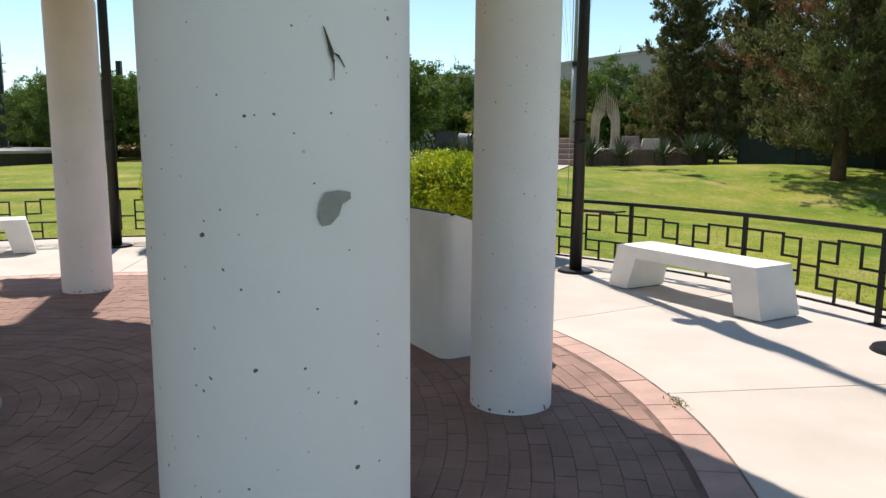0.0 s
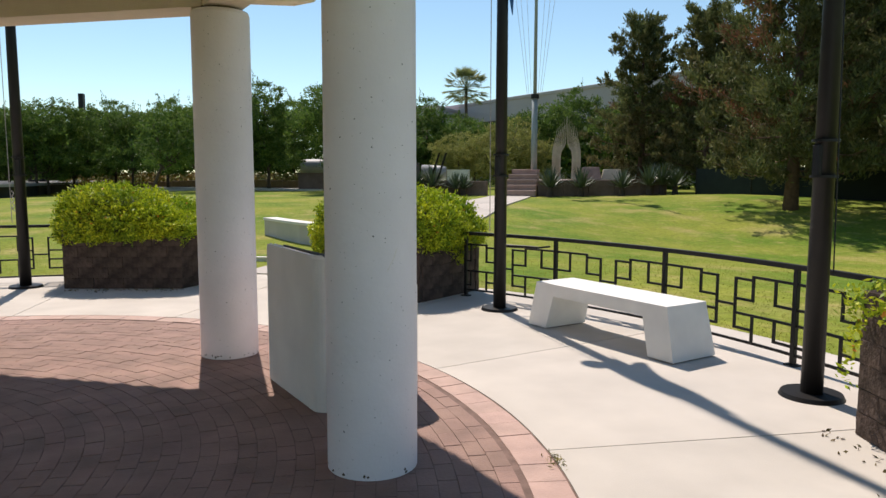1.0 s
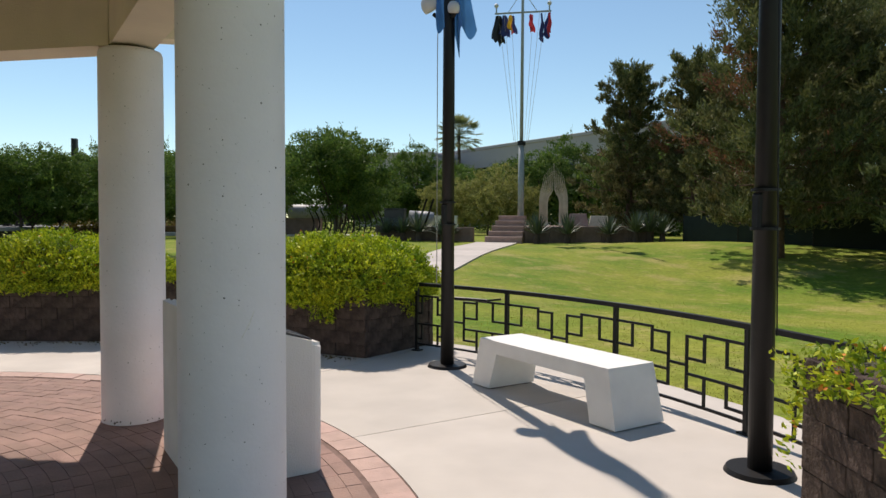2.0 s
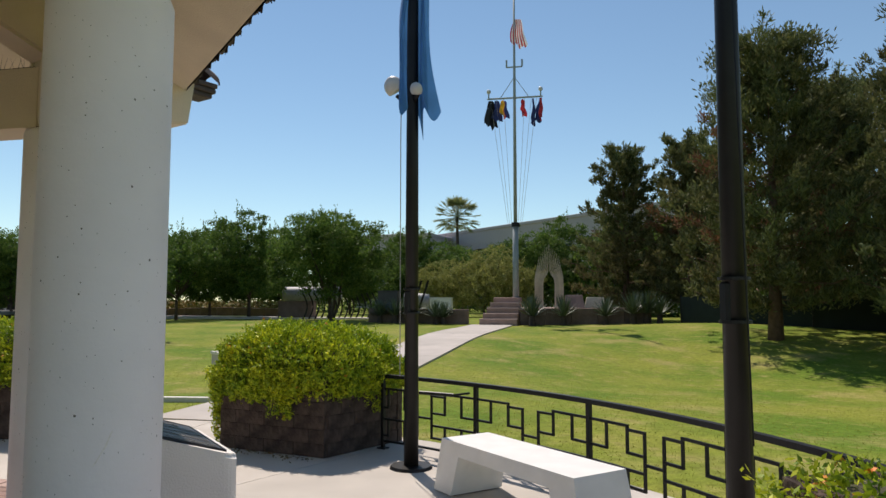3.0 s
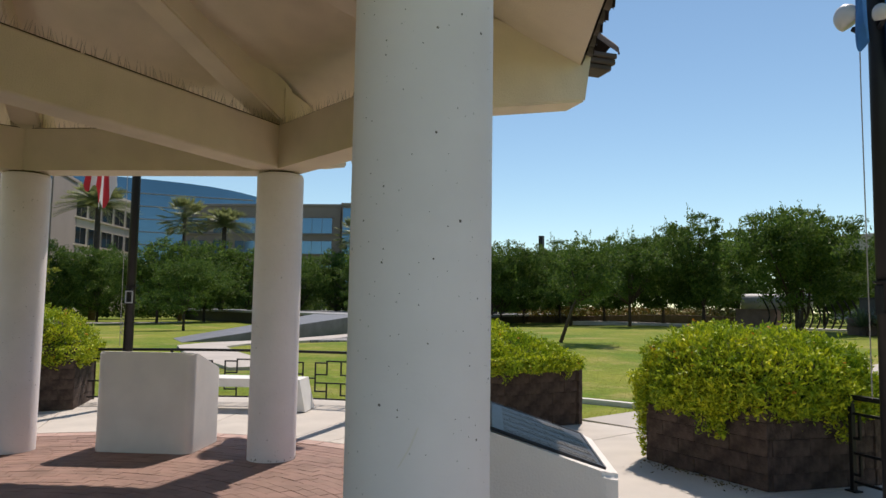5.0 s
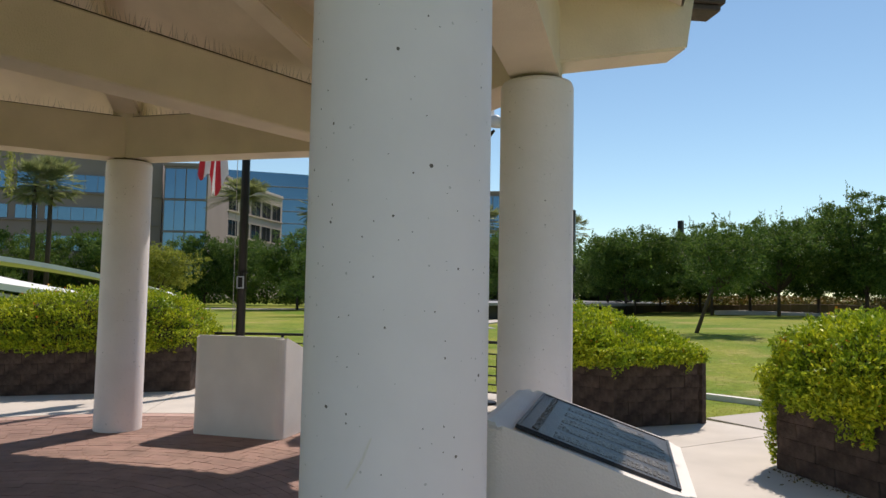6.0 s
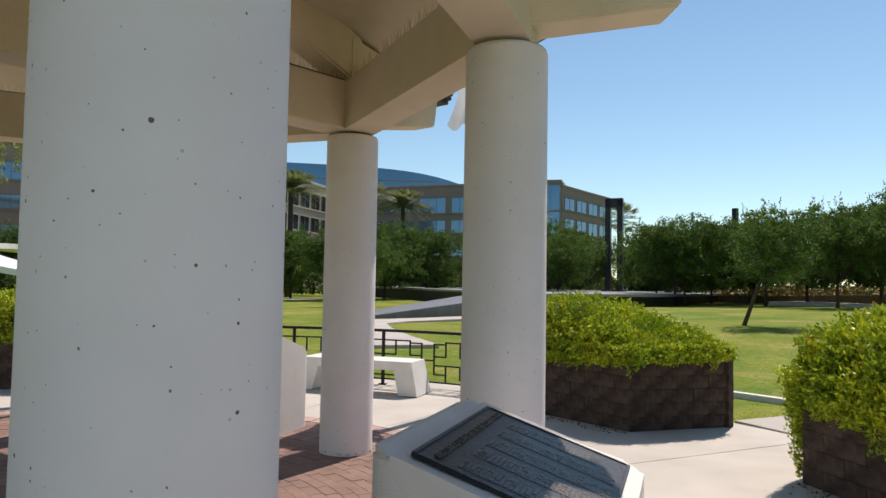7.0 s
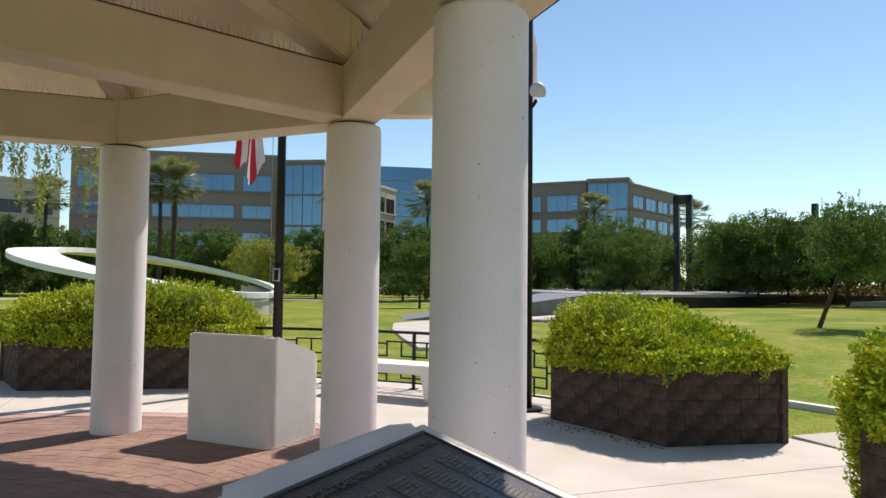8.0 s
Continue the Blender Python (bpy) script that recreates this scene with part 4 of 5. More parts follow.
for th, x, y, turn, k in ((tB, -12.2, 49.0, 70, 0.95), (tB, -16.7, 50.0, 160, 0.92), (tC, -17.5, 46.0, 90, 1.0), (tB, -21.5, 53.0, 20, 0.95), (tC, -23.0, 45.0, 200, 1.0),
                          (tB, -27.5, 50.0, 250, 0.85), (tC, -30.5, 58.0, 40, 1.1), (tB, 1.5, 58.0, 10, 1.05), (tA, 6.0, 66.0, 60, 1.0), (tB, -4.0, 62.0, 200, 0.95), (tB, 12.5, 56.0, 120, 1.15), (tA, 17.0, 52.0, 100, 1.1),
                          (tA, 9.6, 58.0, 20, 0.95), (tB, 22.0, 60.0, 40, 1.2), (tB, 28.0, 55.0, 90, 1.2), (tC, -36.0, 62.0, 90, 1.0), (tB, -9.3, 58.0, 30, 1.0)):
    again(th, x, y, turn, k)
tO = put(round_tree("olive_tree", "pale olive-green rounded tree behind the memorial", LEAF_OLIVE, 5.2, 6.0, 25, 10000, 0.12, 0.16), 6.3, 48.5)
again(tO, 3.6, 49.5, 80, 0.82)
again(tO, 9.0, 51.0, 150, 0.9)
tS = put(round_tree("young_tree", "leaning slender young tree on the lawn", LEAF, 3.9, 3.5, 27, 3200, 0.36, 0.13, lean=0.26), *spot_at(26.6, 24), 26)
# westward: the row before the offices
tW = put(round_tree("office_tree", "green street tree in front of the office building", LEAF, 6.1, 8.6, 31, 12000, 0.16, 0.22), *spot_at(80, 66))
tY = put(round_tree("office_tree", "yellow-green airy desert tree", LEAF_BRIGHT, 5.0, 7.4, 32, 8000, 0.2, 0.20), *spot_at(68.5, 55))
for b, d, turn, k in ((84, 68, 0, 0.95), (87, 64, 50, 1.0), (76.5, 70, 90, 1.0), (73, 68, 130, 1.05), (65, 62, 200, 1.0), (62, 60, 240, 0.95), (58, 55, 20, 1.0), (54.5, 58, 70, 1.05), (51, 62, 10, 1.0),
                      (47, 66, 110, 1.0), (44, 62, 40, 1.05), (41.5, 58, 60, 1.1), (38.5, 64, 150, 1.0), (33.5, 70, 200, 0.9), (30.5, 48, 10, 0.95), (28.5, 52, 99, 0.9), (90, 60, 10, 1.0), (94, 62, 60, 1.0)):
    again(tW, *spot_at(b, d), turn, k)
again(tC, *spot_at(56.6, 42), 90, 0.78)
again(tC, *spot_at(40.3, 52), 30, 1.0)
# a long clipped shrub row under the offices
rng = np.random.default_rng(77)
n = 50000
bb = rng.uniform(28, 98, n)
dd = 71 + rng.normal(0, 1.0, n)
xy = np.array([spot_at(b, d) for b, d in zip(bb, dd)])
zz = 0.2 + rng.uniform(0, 1, n) * (2.6 + 0.9 * np.sin(bb * 1.7) + 0.5 * np.sin(bb * 5.1))
tagged(part("shrubs", leaves(np.column_stack([xy, zz]), 0.34, 0.17, 0.2, rng), LEAF), "dense dark green shrub row before the offices", "shrubs", kind="stuff")
n = 50000
xs = rng.uniform(-45, 40, n)
ys = 74 + rng.normal(0, 1.2, n)
zz = 0.4 + rng.uniform(0, 1, n) * (6.1 + 0.9 * np.sin(xs * 0.5) + 0.7 * np.sin(xs * 1.7))
tagged(part("shrubs", leaves(np.column_stack([xs, ys, zz]), 0.34, 0.17, 0.2, rng), LEAF), "distant dense green tree belt", "shrubs", kind="stuff")


n = 16000
bb = rng.uniform(-75, -10, n)
dd = 50 + rng.normal(0, 1.2, n)
xy = np.array([spot_at(b, d) for b, d in zip(bb, dd)])
zz = 0.2 + rng.uniform(0, 1, n) * (3.6 + 0.9 * np.sin(bb * 1.3) + 0.5 * np.sin(bb * 4.1))
tagged(part("shrubs", leaves(np.column_stack([xy, zz]), 0.45, 0.26, 0.2, rng), LEAF), "dark green shrubs beyond the pines", "shrubs", kind="stuff")


def pine(height, width, seed, n_clumps=150, per=130, low=0.16):
    rng = np.random.default_rng(seed)
    th = thing("pine_tree", "tall dark green pine with ragged drooping boughs", "tree", group="pines by the lawn")
    part("trunk", tube([(0, 0, -0.2), (0.15, 0.1, height * 0.4), (0.0, 0.2, height * 0.96)], 0.026 * height, 10, end=0.02), BARK_RED, th, smooth=True)
    P, D, P2, D2 = [], [], [], []
    levels = 15
    for i in range(n_clumps):
        lv = i * levels // n_clumps
        h = low + (0.985 - low) * (lv + 0.35 * rng.uniform()) / levels
        t = (h - low) / (1 - low)
        reach = width * 0.5 * (0.22 + 1.0 * (1 - t) ** 0.8 * min(1, 0.6 + 3 * t)) * rng.uniform(0.5, 1.15)
        a = i * 2.4 + rng.uniform(-0.4, 0.4)
        lift = 0.05 + 0.40 * t
        tip = np.array([reach * math.cos(a), reach * math.sin(a), height * h + lift * reach])
        root = np.array([0.05, 0.1, height * (h - 0.02)])
        mid = (root + tip) / 2 + np.array([0, 0, -0.10 * reach])
        if i % 3 == 0:
            part("bough", tube([tuple(root), tuple(mid), tuple(tip)], 0.05, 5, end=0.012), BARK_RED, th)
        dry = t < 0.55 and rng.uniform() < 0.07
        for f in (0.30, 0.48, 0.64, 0.78, 0.90, 1.0):
            c = root * (1 - f) ** 2 + mid * 2 * f * (1 - f) + tip * f * f + rng.normal(0, 0.13 * width / 9, 3) * np.array([1.6, 1.6, 0.8])
            k = per // 5
            d = rng.normal(size=(k, 3))
            d /= np.linalg.norm(d, axis=1)[:, None]
            sz = rng.uniform(0.26, 0.52) * width / 9
            up = np.array([math.cos(a) * 0.35, math.sin(a) * 0.35, 0.75])
            stretch = rng.uniform(-0.5, 1.0, (k, 1)) * up * sz
            (P2 if dry else P).append(c + stretch + d * rng.uniform(0.2, 1.0, (k, 1)) * sz * np.array([1, 1, 0.75]))
            (D2 if dry else D).append(d * 0.7 + up)
    part("needles", leaves(np.vstack(P), 0.27, 0.072, 0.2, rng, np.vstack(D)), NEEDLE, th)
    if P2:
        part("dry_needles", leaves(np.vstack(P2), 0.26, 0.05, 0.0, rng, np.vstack(D2)), DRY_NEEDLE, th, "patches of rusty dead needles")
    return th


p1 = pine(13.8, 9.5, 41, 190, 265, 0.13)
put(p1, 14.4, 25.6, 0, 0.80)
p2 = pine(10.4, 6.0, 42, 130, 210, 0.12)
p2.matrix_basis = pose(14.0, 42.0, 0.5)
for th, x, y, turn, k in ((p1, 19.2, 29.5, 80, 0.70), (p1, 20.0, 24.0, 160, 0.85), (p2, 16.6, 38.5, 60, 0.98), (p1, 17.8, 19.6, 200, 0.74), (p1, 27.0, 42.0, 10, 1.05), (p2, 20.0, 44.0, 90, 1.0)):
    put(copy_thing(th, pose(x, y, 0.3)), x, y, turn, k)


def palm(height, seed, fan=True, spread=1.7):
    rnd = random.Random(seed)
    th = thing("palm_tree", "tall palm with a shaggy crown of fronds", "palm tree", group="palms")
    part("trunk", tube([(0, 0, -0.2), (0.1, 0, height * 0.5), (0, 0.1, height)], 0.26, 10, end=0.19), BARK, th, smooth=True)
    for i in range(76):
        a, el = i * 2.399, rnd.uniform(-0.9, 1.5) if fan else rnd.uniform(-0.15, 1.5)
        bm = bmesh.new()
        d = Vector((math.cos(a) * math.cos(el), math.sin(a) * math.cos(el), math.sin(el)))
        side = d.cross(Vector((0, 0, 1))).normalized()
        o = Vector((0, 0.1, height))
        stem = [o + d * spread * s * (0.7 + 0.3 * math.cos(el)) - Vector((0, 0, (0.03 if fan else 0.30) * spread * s * s)) for s in (0.0, 0.25, 0.5, 0.75, 1.0)]
        tube(stem, 0.03, 4, bm, 0.01)
        if fan:
            hub = stem[-2]
            for j in range(17):
                b = radians(-105 + 210 * j / 16)
                ray_way = (d * math.cos(b) + side * math.sin(b)).normalized()
                ln = spread * 0.42 * (1 - 0.25 * abs(b) / 1.83)
                tip = hub + ray_way * ln - Vector((0, 0, rnd.uniform(-0.1, 0.15)))
                w = ray_way.cross(Vector((0.1, 0.2, 1))).normalized() * 0.055
                bm.faces.new([bm.verts.new(v) for v in (hub - w * 0.3, hub + ray_way * ln * 0.5 - w, tip, hub + ray_way * ln * 0.5 + w)])
        else:
            for j in range(26):
                t = 0.12 + 0.88 * j / 25
                q = stem[0].lerp(stem[-1], t) + Vector((0, 0, 0.35 * spread * (t - t * t)))
                for sg in (-1, 1):
                    ln = spread * 0.24 * (1.1 - 0.5 * t)
                    tip = q + side * sg * ln * 0.75 + d * ln * 0.75 + Vector((0, 0, 0.10 * ln))
                    w = d * 0.045
                    bm.faces.new([bm.verts.new(v) for v in (q - w, q + w, tip)])
        part("frond", bm, PALM, th)
    return th


fp = palm(11.5, 3, True, 2.8)
put(fp, 7.3, 96.0, 0, 1.1)
dp = palm(8.4, 4, False, 2.9)
put(dp, *spot_at(77.0, 60))
for th, b, d, turn, k in ((fp, 75.9, 63, 30, 0.85), (fp, 76.9, 62, 80, 0.80), (dp, 62.2, 66, 40, 1.18), (fp, 56.1, 64, 20, 0.78), (fp, 42.6, 63, 10, 0.69), (fp, 35.2, 90, 50, 0.85), (fp, 84.5, 64, 10, 0.7)):
    put(copy_thing(th, pose(0, 0, 0)), *spot_at(b, d), turn, k)
dp.matrix_basis = put(dp, *spot_at(53.1, 64), 10, 1.0).matrix_basis

# hanging willow-like branches near the west way
willow = thing("weeping_tree", "weeping tree with hanging thin leafy branches", "tree")
wx, wy = spot_at(93, 21)
part("trunk", tube([(wx, wy, -0.1), (wx + 0.2, wy, 2.5), (wx, wy + 0.2, 5.6)], 0.16, 9, end=0.06), BARK, willow, smooth=True)
rng = np.random.default_rng(9)
P = []
for i in range(60):
    b, d, z = 80.5 + rng.uniform(0, 12), rng.uniform(19, 22.5), rng.uniform(4.6, 6.5)
    x, y = spot_at(b, d)
    k = 60
    P.append(np.column_stack([x + rng.normal(0, 0.05, k), y + rng.normal(0, 0.05, k), z - np.linspace(0, rng.uniform(0.6, 2.2), k)]))
    if i % 4 == 0:
        part("limb", tube([(wx, wy + 0.1, 5.2), ((wx + x) / 2, (wy + y) / 2, z + 0.3), (x, y, z)], 0.04, 5, end=0.01), BARK, willow)
part("hanging_foliage", leaves(np.vstack(P), 0.16, 0.045, -1.2, rng), LEAF_OLIVE, willow)


# ---- memorial at the path's end ----
def wall_run(name, label, pts, h, thick, material, cap=None):
    th = thing(name, label, "wall", kind="structure")
    for (x0, y0), (x1, y1) in zip(pts, pts[1:]):
        ln = math.hypot(x1 - x0, y1 - y0)
        yaw = math.degrees(math.atan2(y1 - y0, x1 - x0))
        n = max(1, round(ln / 1.2))
        for i in range(n):
            t = (i + 0.5) / n
            x, y = x0 + (x1 - x0) * t, y0 + (y1 - y0) * t
            part("panel", box(ln / n - 0.015, thick, h + 0.3, (0, 0, -0.3), 0.015), material, th, m=pose(x, y, gz(x, y), 0, 0, yaw))
    return th


wall_run("memorial_wall", "low brown stone memorial wall", [(6.9, 36.4), (13.2, 35.2)], 0.80, 0.4, WALLSTONE)
wall_run("memorial_wall_west", "low brown stone planter wall", [(-0.8, 38.6), (4.4, 37.4)], 0.75, 0.4, WALLSTONE)
terrace = thing("terrace", "raised red granite terrace with steps", "terrace", kind="structure")
part("deck", prism([(6.8, 36.7), (13.3, 35.5), (13.6, 43), (6.0, 43.5)], -0.2, 1.35), REDSTONE, terrace)
for i in range(5):
    part("step", box(1.9 - 0.12 * i, 1.6 - 0.25 * i, 0.27 * (i + 1) + 0.55, (5.95 + 0.14 * i, 36.6 + 0.35 * i, 0), 0.02, rot=pose(0, 0, 0, 0, 0, -15)), REDSTONE, terrace)
for x, y, k in ((9.9, 37.4, 0.9), (11.0, 37.3, 0.75)):
    st = thing("slanted_stone", "pale slanted memorial stone on the terrace", "memorial stone", pose(x, y, 1.35, 0, 0, -12))
    bm = box(1.1, 0.5, 0.75 * k, bevel=0.02)
    for v in bm.verts:
        if v.co.z > 0.3:
            v.co.y += 0.25
            v.co.x *= 0.8
    part("block", bm, PALESTONE if k < 0.8 else REDSTONE, st)
# pointed arch of upright ribs
arch = thing("arch_sculpture", "pale pointed arch of many upright stone ribs", "sculpture", pose(8.85, 38.7, 1.35, 0, 0, -12))
for side in (-1, 1):
    for i in range(11):
        t = i / 10                                   # 0 at the outer edge, 1 at the opening
        outer = ((0.74, 0), (0.74, 1.3), (0.73, 1.6), (0.68, 1.95), (0.60, 2.25), (0.50, 2.65))
        inner = ((0.34, 0), (0.34, 1.30), (0.28, 1.58), (0.13, 1.80), (0.05, 2.0), (0.02, 3.25))
        pts = [(side * (a[0] + (b[0] - a[0]) * t), 0.03 * (i % 2), a[1] + (b[1] - a[1]) * t) for a, b in zip(outer, inner)]
        pts[-1] = (pts[-1][0], pts[-1][1], pts[-1][2] + 0.16 * (-1) ** i)
        part("rib", tube(pts, 0.052, 6, end=0.008), PALESTONE, arch)
for x, y, k in ((0.55, 0.1, 0.8), (-0.56, 0.1, 0.8)):
    part("foot", box(0.55, 0.5, 0.10, (x, y, 0.002), 0.02), PALESTONE, arch)
# spiky plants along the walls
rng = np.random.default_rng(4)


def agave(x, y, k):
    th = thing("agave", "spiky grey-green agave rosette", "agave", pose(x, y, gz(x, y)), group="agaves")
    el = rng.uniform(0.15, 1.4, 90)
    a = rng.uniform(0, 6.28, 90)
    d = np.column_stack([np.cos(a) * np.cos(el), np.sin(a) * np.cos(el), np.sin(el)])
    v, f = [], []
    for i in range(90):
        s = np.cross(d[i], [0, 0, 1.0])
        s /= np.linalg.norm(s)
        o = np.array([0, 0, 0.35 * k])
        b = len(v)
        v += [tuple(o - s * 0.03), tuple(o + s * 0.03), tuple(o + d[i] * 0.5 * k + s * 0.035), tuple(o + d[i] * 0.95 * k), tuple(o + d[i] * 0.5 * k - s * 0.035)]
        f.append((b, b + 1, b + 2, b + 3, b + 4))
    part("leaf_rosette", (v, [], f), AGAVE, th)
    part("stem", cyl(0.16 * k, 0.1 * k, 0.4 * k, seg=8), BARK, th)


for x, y, k in ((7.4, 35.6, 1.25), (8.9, 35.4, 1.2), (10.9, 35.0, 1.1), (12.2, 34.8, 1.3), (12.9, 34.9, 1.3), (13.5, 34.8, 1.1), (0.6, 37.6, 1.1), (1.5, 37.4, 1.3), (2.7, 37.2, 1.0), (3.1, 37.1, 0.95), (-0.2, 38.0, 1.0)):
    agave(x, y, k)

# the yardarm mast with its flags
mast = thing("flag_mast", "tall grey ship's mast with a yardarm and lines", "flag mast", pose(6.95, 38.0, 1.3, 0, 0, -14))
part("lower_mast", tube([(0, 0, 0), (0, 0, 4.4)], 0.17, 14, end=0.15), MAST, mast, smooth=True)
part("fitting", cyl(0.22, 0.22, 0.22, (0, 0, 4.35), 12), IRON, mast)
part("upper_mast", tube([(0, 0, 4.4), (0, 0, 12), (0, 0, 17.9)], 0.10, 10, end=0.045), MAST, mast, smooth=True)
part("yard", tube([(-1.48, 0, 11.35), (1.5, 0, 11.35)], 0.05, 8), MAST, mast)
part("truck", cyl(0.09, 0.05, 0.18, (0, 0, 17.9), 10), IRON, mast)
part("gaff", tube([(-0.42, 0, 13.05), (0.42, 0, 13.05)], 0.04, 6), MAST, mast)
for s in (-1, 1):
    part("stay", tube([(0, 0, 12.5), (s * 0.75, 0, 11.4)], 0.018, 5), MAST, mast)
    lamp = part("lamp_post", tube([(s * 1.4, 0, 11.35), (s * 1.4, 0, 11.65)], 0.04, 6), MAST, mast)
    bm = bmesh.new()
    bmesh.ops.create_uvsphere(bm, u_segments=12, v_segments=8, radius=0.12)
    part("globe", bm, LAMP, lamp, "white globe lamp", True, m=Matrix.Translation((s * 1.4, 0, 11.76)))
    part("weather_vane", tube([(s * 0.42, 0, 13.05), (s * 0.42, 0, 13.45)], 0.05, 6), MAST, mast)
for x in (-1.3, -1.0, -0.6, 0.55, 0.9, 1.2):
    part("line", tube([(x, 0, 11.35), (x * 0.3, -0.1, 4.5)], 0.008, 4), ROPE, mast)
M = mast.matrix_basis
for x, mats, seed, ln, label in ((-1.36, [CLOTH_BLACK], 1, 1.35, "black flag hanging limp from a yardarm"), (-0.98, [CLOTH_NAVY], 2, 1.05, "navy blue flag hanging limp from a yardarm"),
                                 (-0.62, [CLOTH_GOLD, CLOTH_GOLD, CLOTH_RED, CLOTH_NAVY], 3, 0.85, "gold and red flag hanging limp from a yardarm"), (0.45, [CLOTH_RED], 4, 0.8, "red flag hanging limp from a yardarm"),
                                 (1.0, [CLOTH_NAVY], 5, 1.25, "dark blue flag hanging limp from a yardarm"), (1.38, [CLOTH_RED, CLOTH_NAVY], 6, 1.1, "red and blue flag hanging limp from a yardarm")):
    drape("flag", label, M @ pose(x, 0, 0, 0, 0, 20 * seed), 11.25, 11.25 - ln * 1.15, 0.72, mats, seed, 1.3, 0.12)
drape("flag", "red and white striped flag hanging limp on a mast", M @ pose(0.1, 0, 0, 0, 0, 10), 15.7, 14.1, 0.95, [CLOTH_RED, CLOTH_WHITE] * 6, 7, 1.0, 0.12)

# curved steel ribs, the long tank and blocks to the west of the path
ribs = thing("rib_sculpture", "row of dark curved steel ribs round a pale cylinder", "sculpture")
for i in range(13):
    x = -4.9 + 0.34 * i
    pts = [(x + 0.30 * math.sin(t) - 0.15, 43.0 + 0.05 * i, 0.55 + 1.65 * s) for s, t in ((j / 7, math.pi * j / 7) for j in range(8))]
    part("rib", tube(pts, 0.05, 6), IRON, ribs)
tank = thing("steel_tank", "long pale grey steel cylinder lying on the lawn", "tank")
part("hull", tube([(-7.6, 50.9, 2.1), (-7.3, 50.9, 2.1), (-4.6, 50.5, 2.1), (-3.6, 50.4, 2.1)], 0.62, 18), STEEL, tank, smooth=True)
for x in (-7, -5.5, -4.2):
    part("cradle", box(0.3, 1.2, 1.3, (x, 50.6 - 0.08 * (x + 8), 0.4)), DARKSTONE, tank)
for x, y, w, h, mt, lab in ((-5.6, 44.6, 2.1, 1.05, WALLSTONE, "brown stone block by the path"), (0.2, 40.2, 1.1, 1.6, DARKSTONE, "dark upright stone block"), (3.2, 43.2, 1.3, 1.25, WHITEBOX, "white metal utility cabinet")):
    th = thing("block", lab, "block", pose(x, y, gz(x, y), 0, 0, -8))
    part("body", box(w, 1.0, h, bevel=0.03), mt, th)
    part("cap", box(w + 0.06, 1.06, 0.06, (0, 0, h)), mt, th)
tank = thing("steel_tank", "short pale grey steel cylinder end on the lawn", "tank")
part("hull", tube([(1.0, 44.6, 1.7), (2.2, 44.4, 1.7), (2.5, 44.4, 1.7)], 0.55, 18, end=0.42), STEEL, tank, smooth=True)
part("cradle", box(0.9, 0.8, 0.9, (1.7, 44.5, 0.4)), DARKSTONE, tank)
for s, x in ((1, 1.5), (1, 1.9)):
    th = thing("slanted_bar", "dark slanted steel bar", "sculpture")
    part("bar", tube([(x - 0.3, 42, 0.5), (x + 0.5, 42, 2.9)], 0.07, 6), IRON, th)
tagged(part("plaza_north", prism([(-18, 47.5), (0.5, 41.6), (0.5, 43.6), (-18, 52)], 0.3, 0.72), CONCRETE), "pale paved walk behind the lawn", "pavement", kind="structure")
wall_run("bed_wall", "low brown wall of a flower bed", [(-26, 54.5), (-8, 52.5)], 0.55, 0.35, WALLSTONE)
rng = np.random.default_rng(12)
pts = np.column_stack([rng.uniform(-26, -8, 5000), rng.uniform(53.5, 56, 5000), rng.uniform(0.9, 1.75, 5000)])
tagged(part("flowers", leaves(pts, 0.2, 0.14, 0.3, rng), mat("mixed_blossom", (0.30, 0.20, 0.04), 0.3, 1.5, 0.7, 0.0, tint=(0.13, 0.15, 0.03), island=0.5)), "orange and yellow flower bed", "flowers", kind="stuff")

# dark screened fence under the pines
fence = thing("screen_fence", "dark green screened fence in the pines' shade", "fence")
fpts = [(14.4, 34.4), (15.6, 31.2), (17.4, 28.4), (20.0, 25.8), (23.5, 22.5), (27.0, 18.0)]
for (x0, y0), (x1, y1) in zip(fpts, fpts[1:]):
    ln, yaw = math.hypot(x1 - x0, y1 - y0), math.degrees(math.atan2(y1 - y0, x1 - x0))
    x, y = (x0 + x1) / 2, (y0 + y1) / 2
    part("screen", box(ln - 0.04, 0.03, 1.25, (0, 0, -0.05)), FENCE, fence, m=pose(x, y, gz(x, y), 0, 0, yaw))
    part("post", tube([(x0, y0, gz(x0, y0) - 0.1), (x0, y0, gz(x0, y0) + 1.35)], 0.04, 8), IRON, fence)

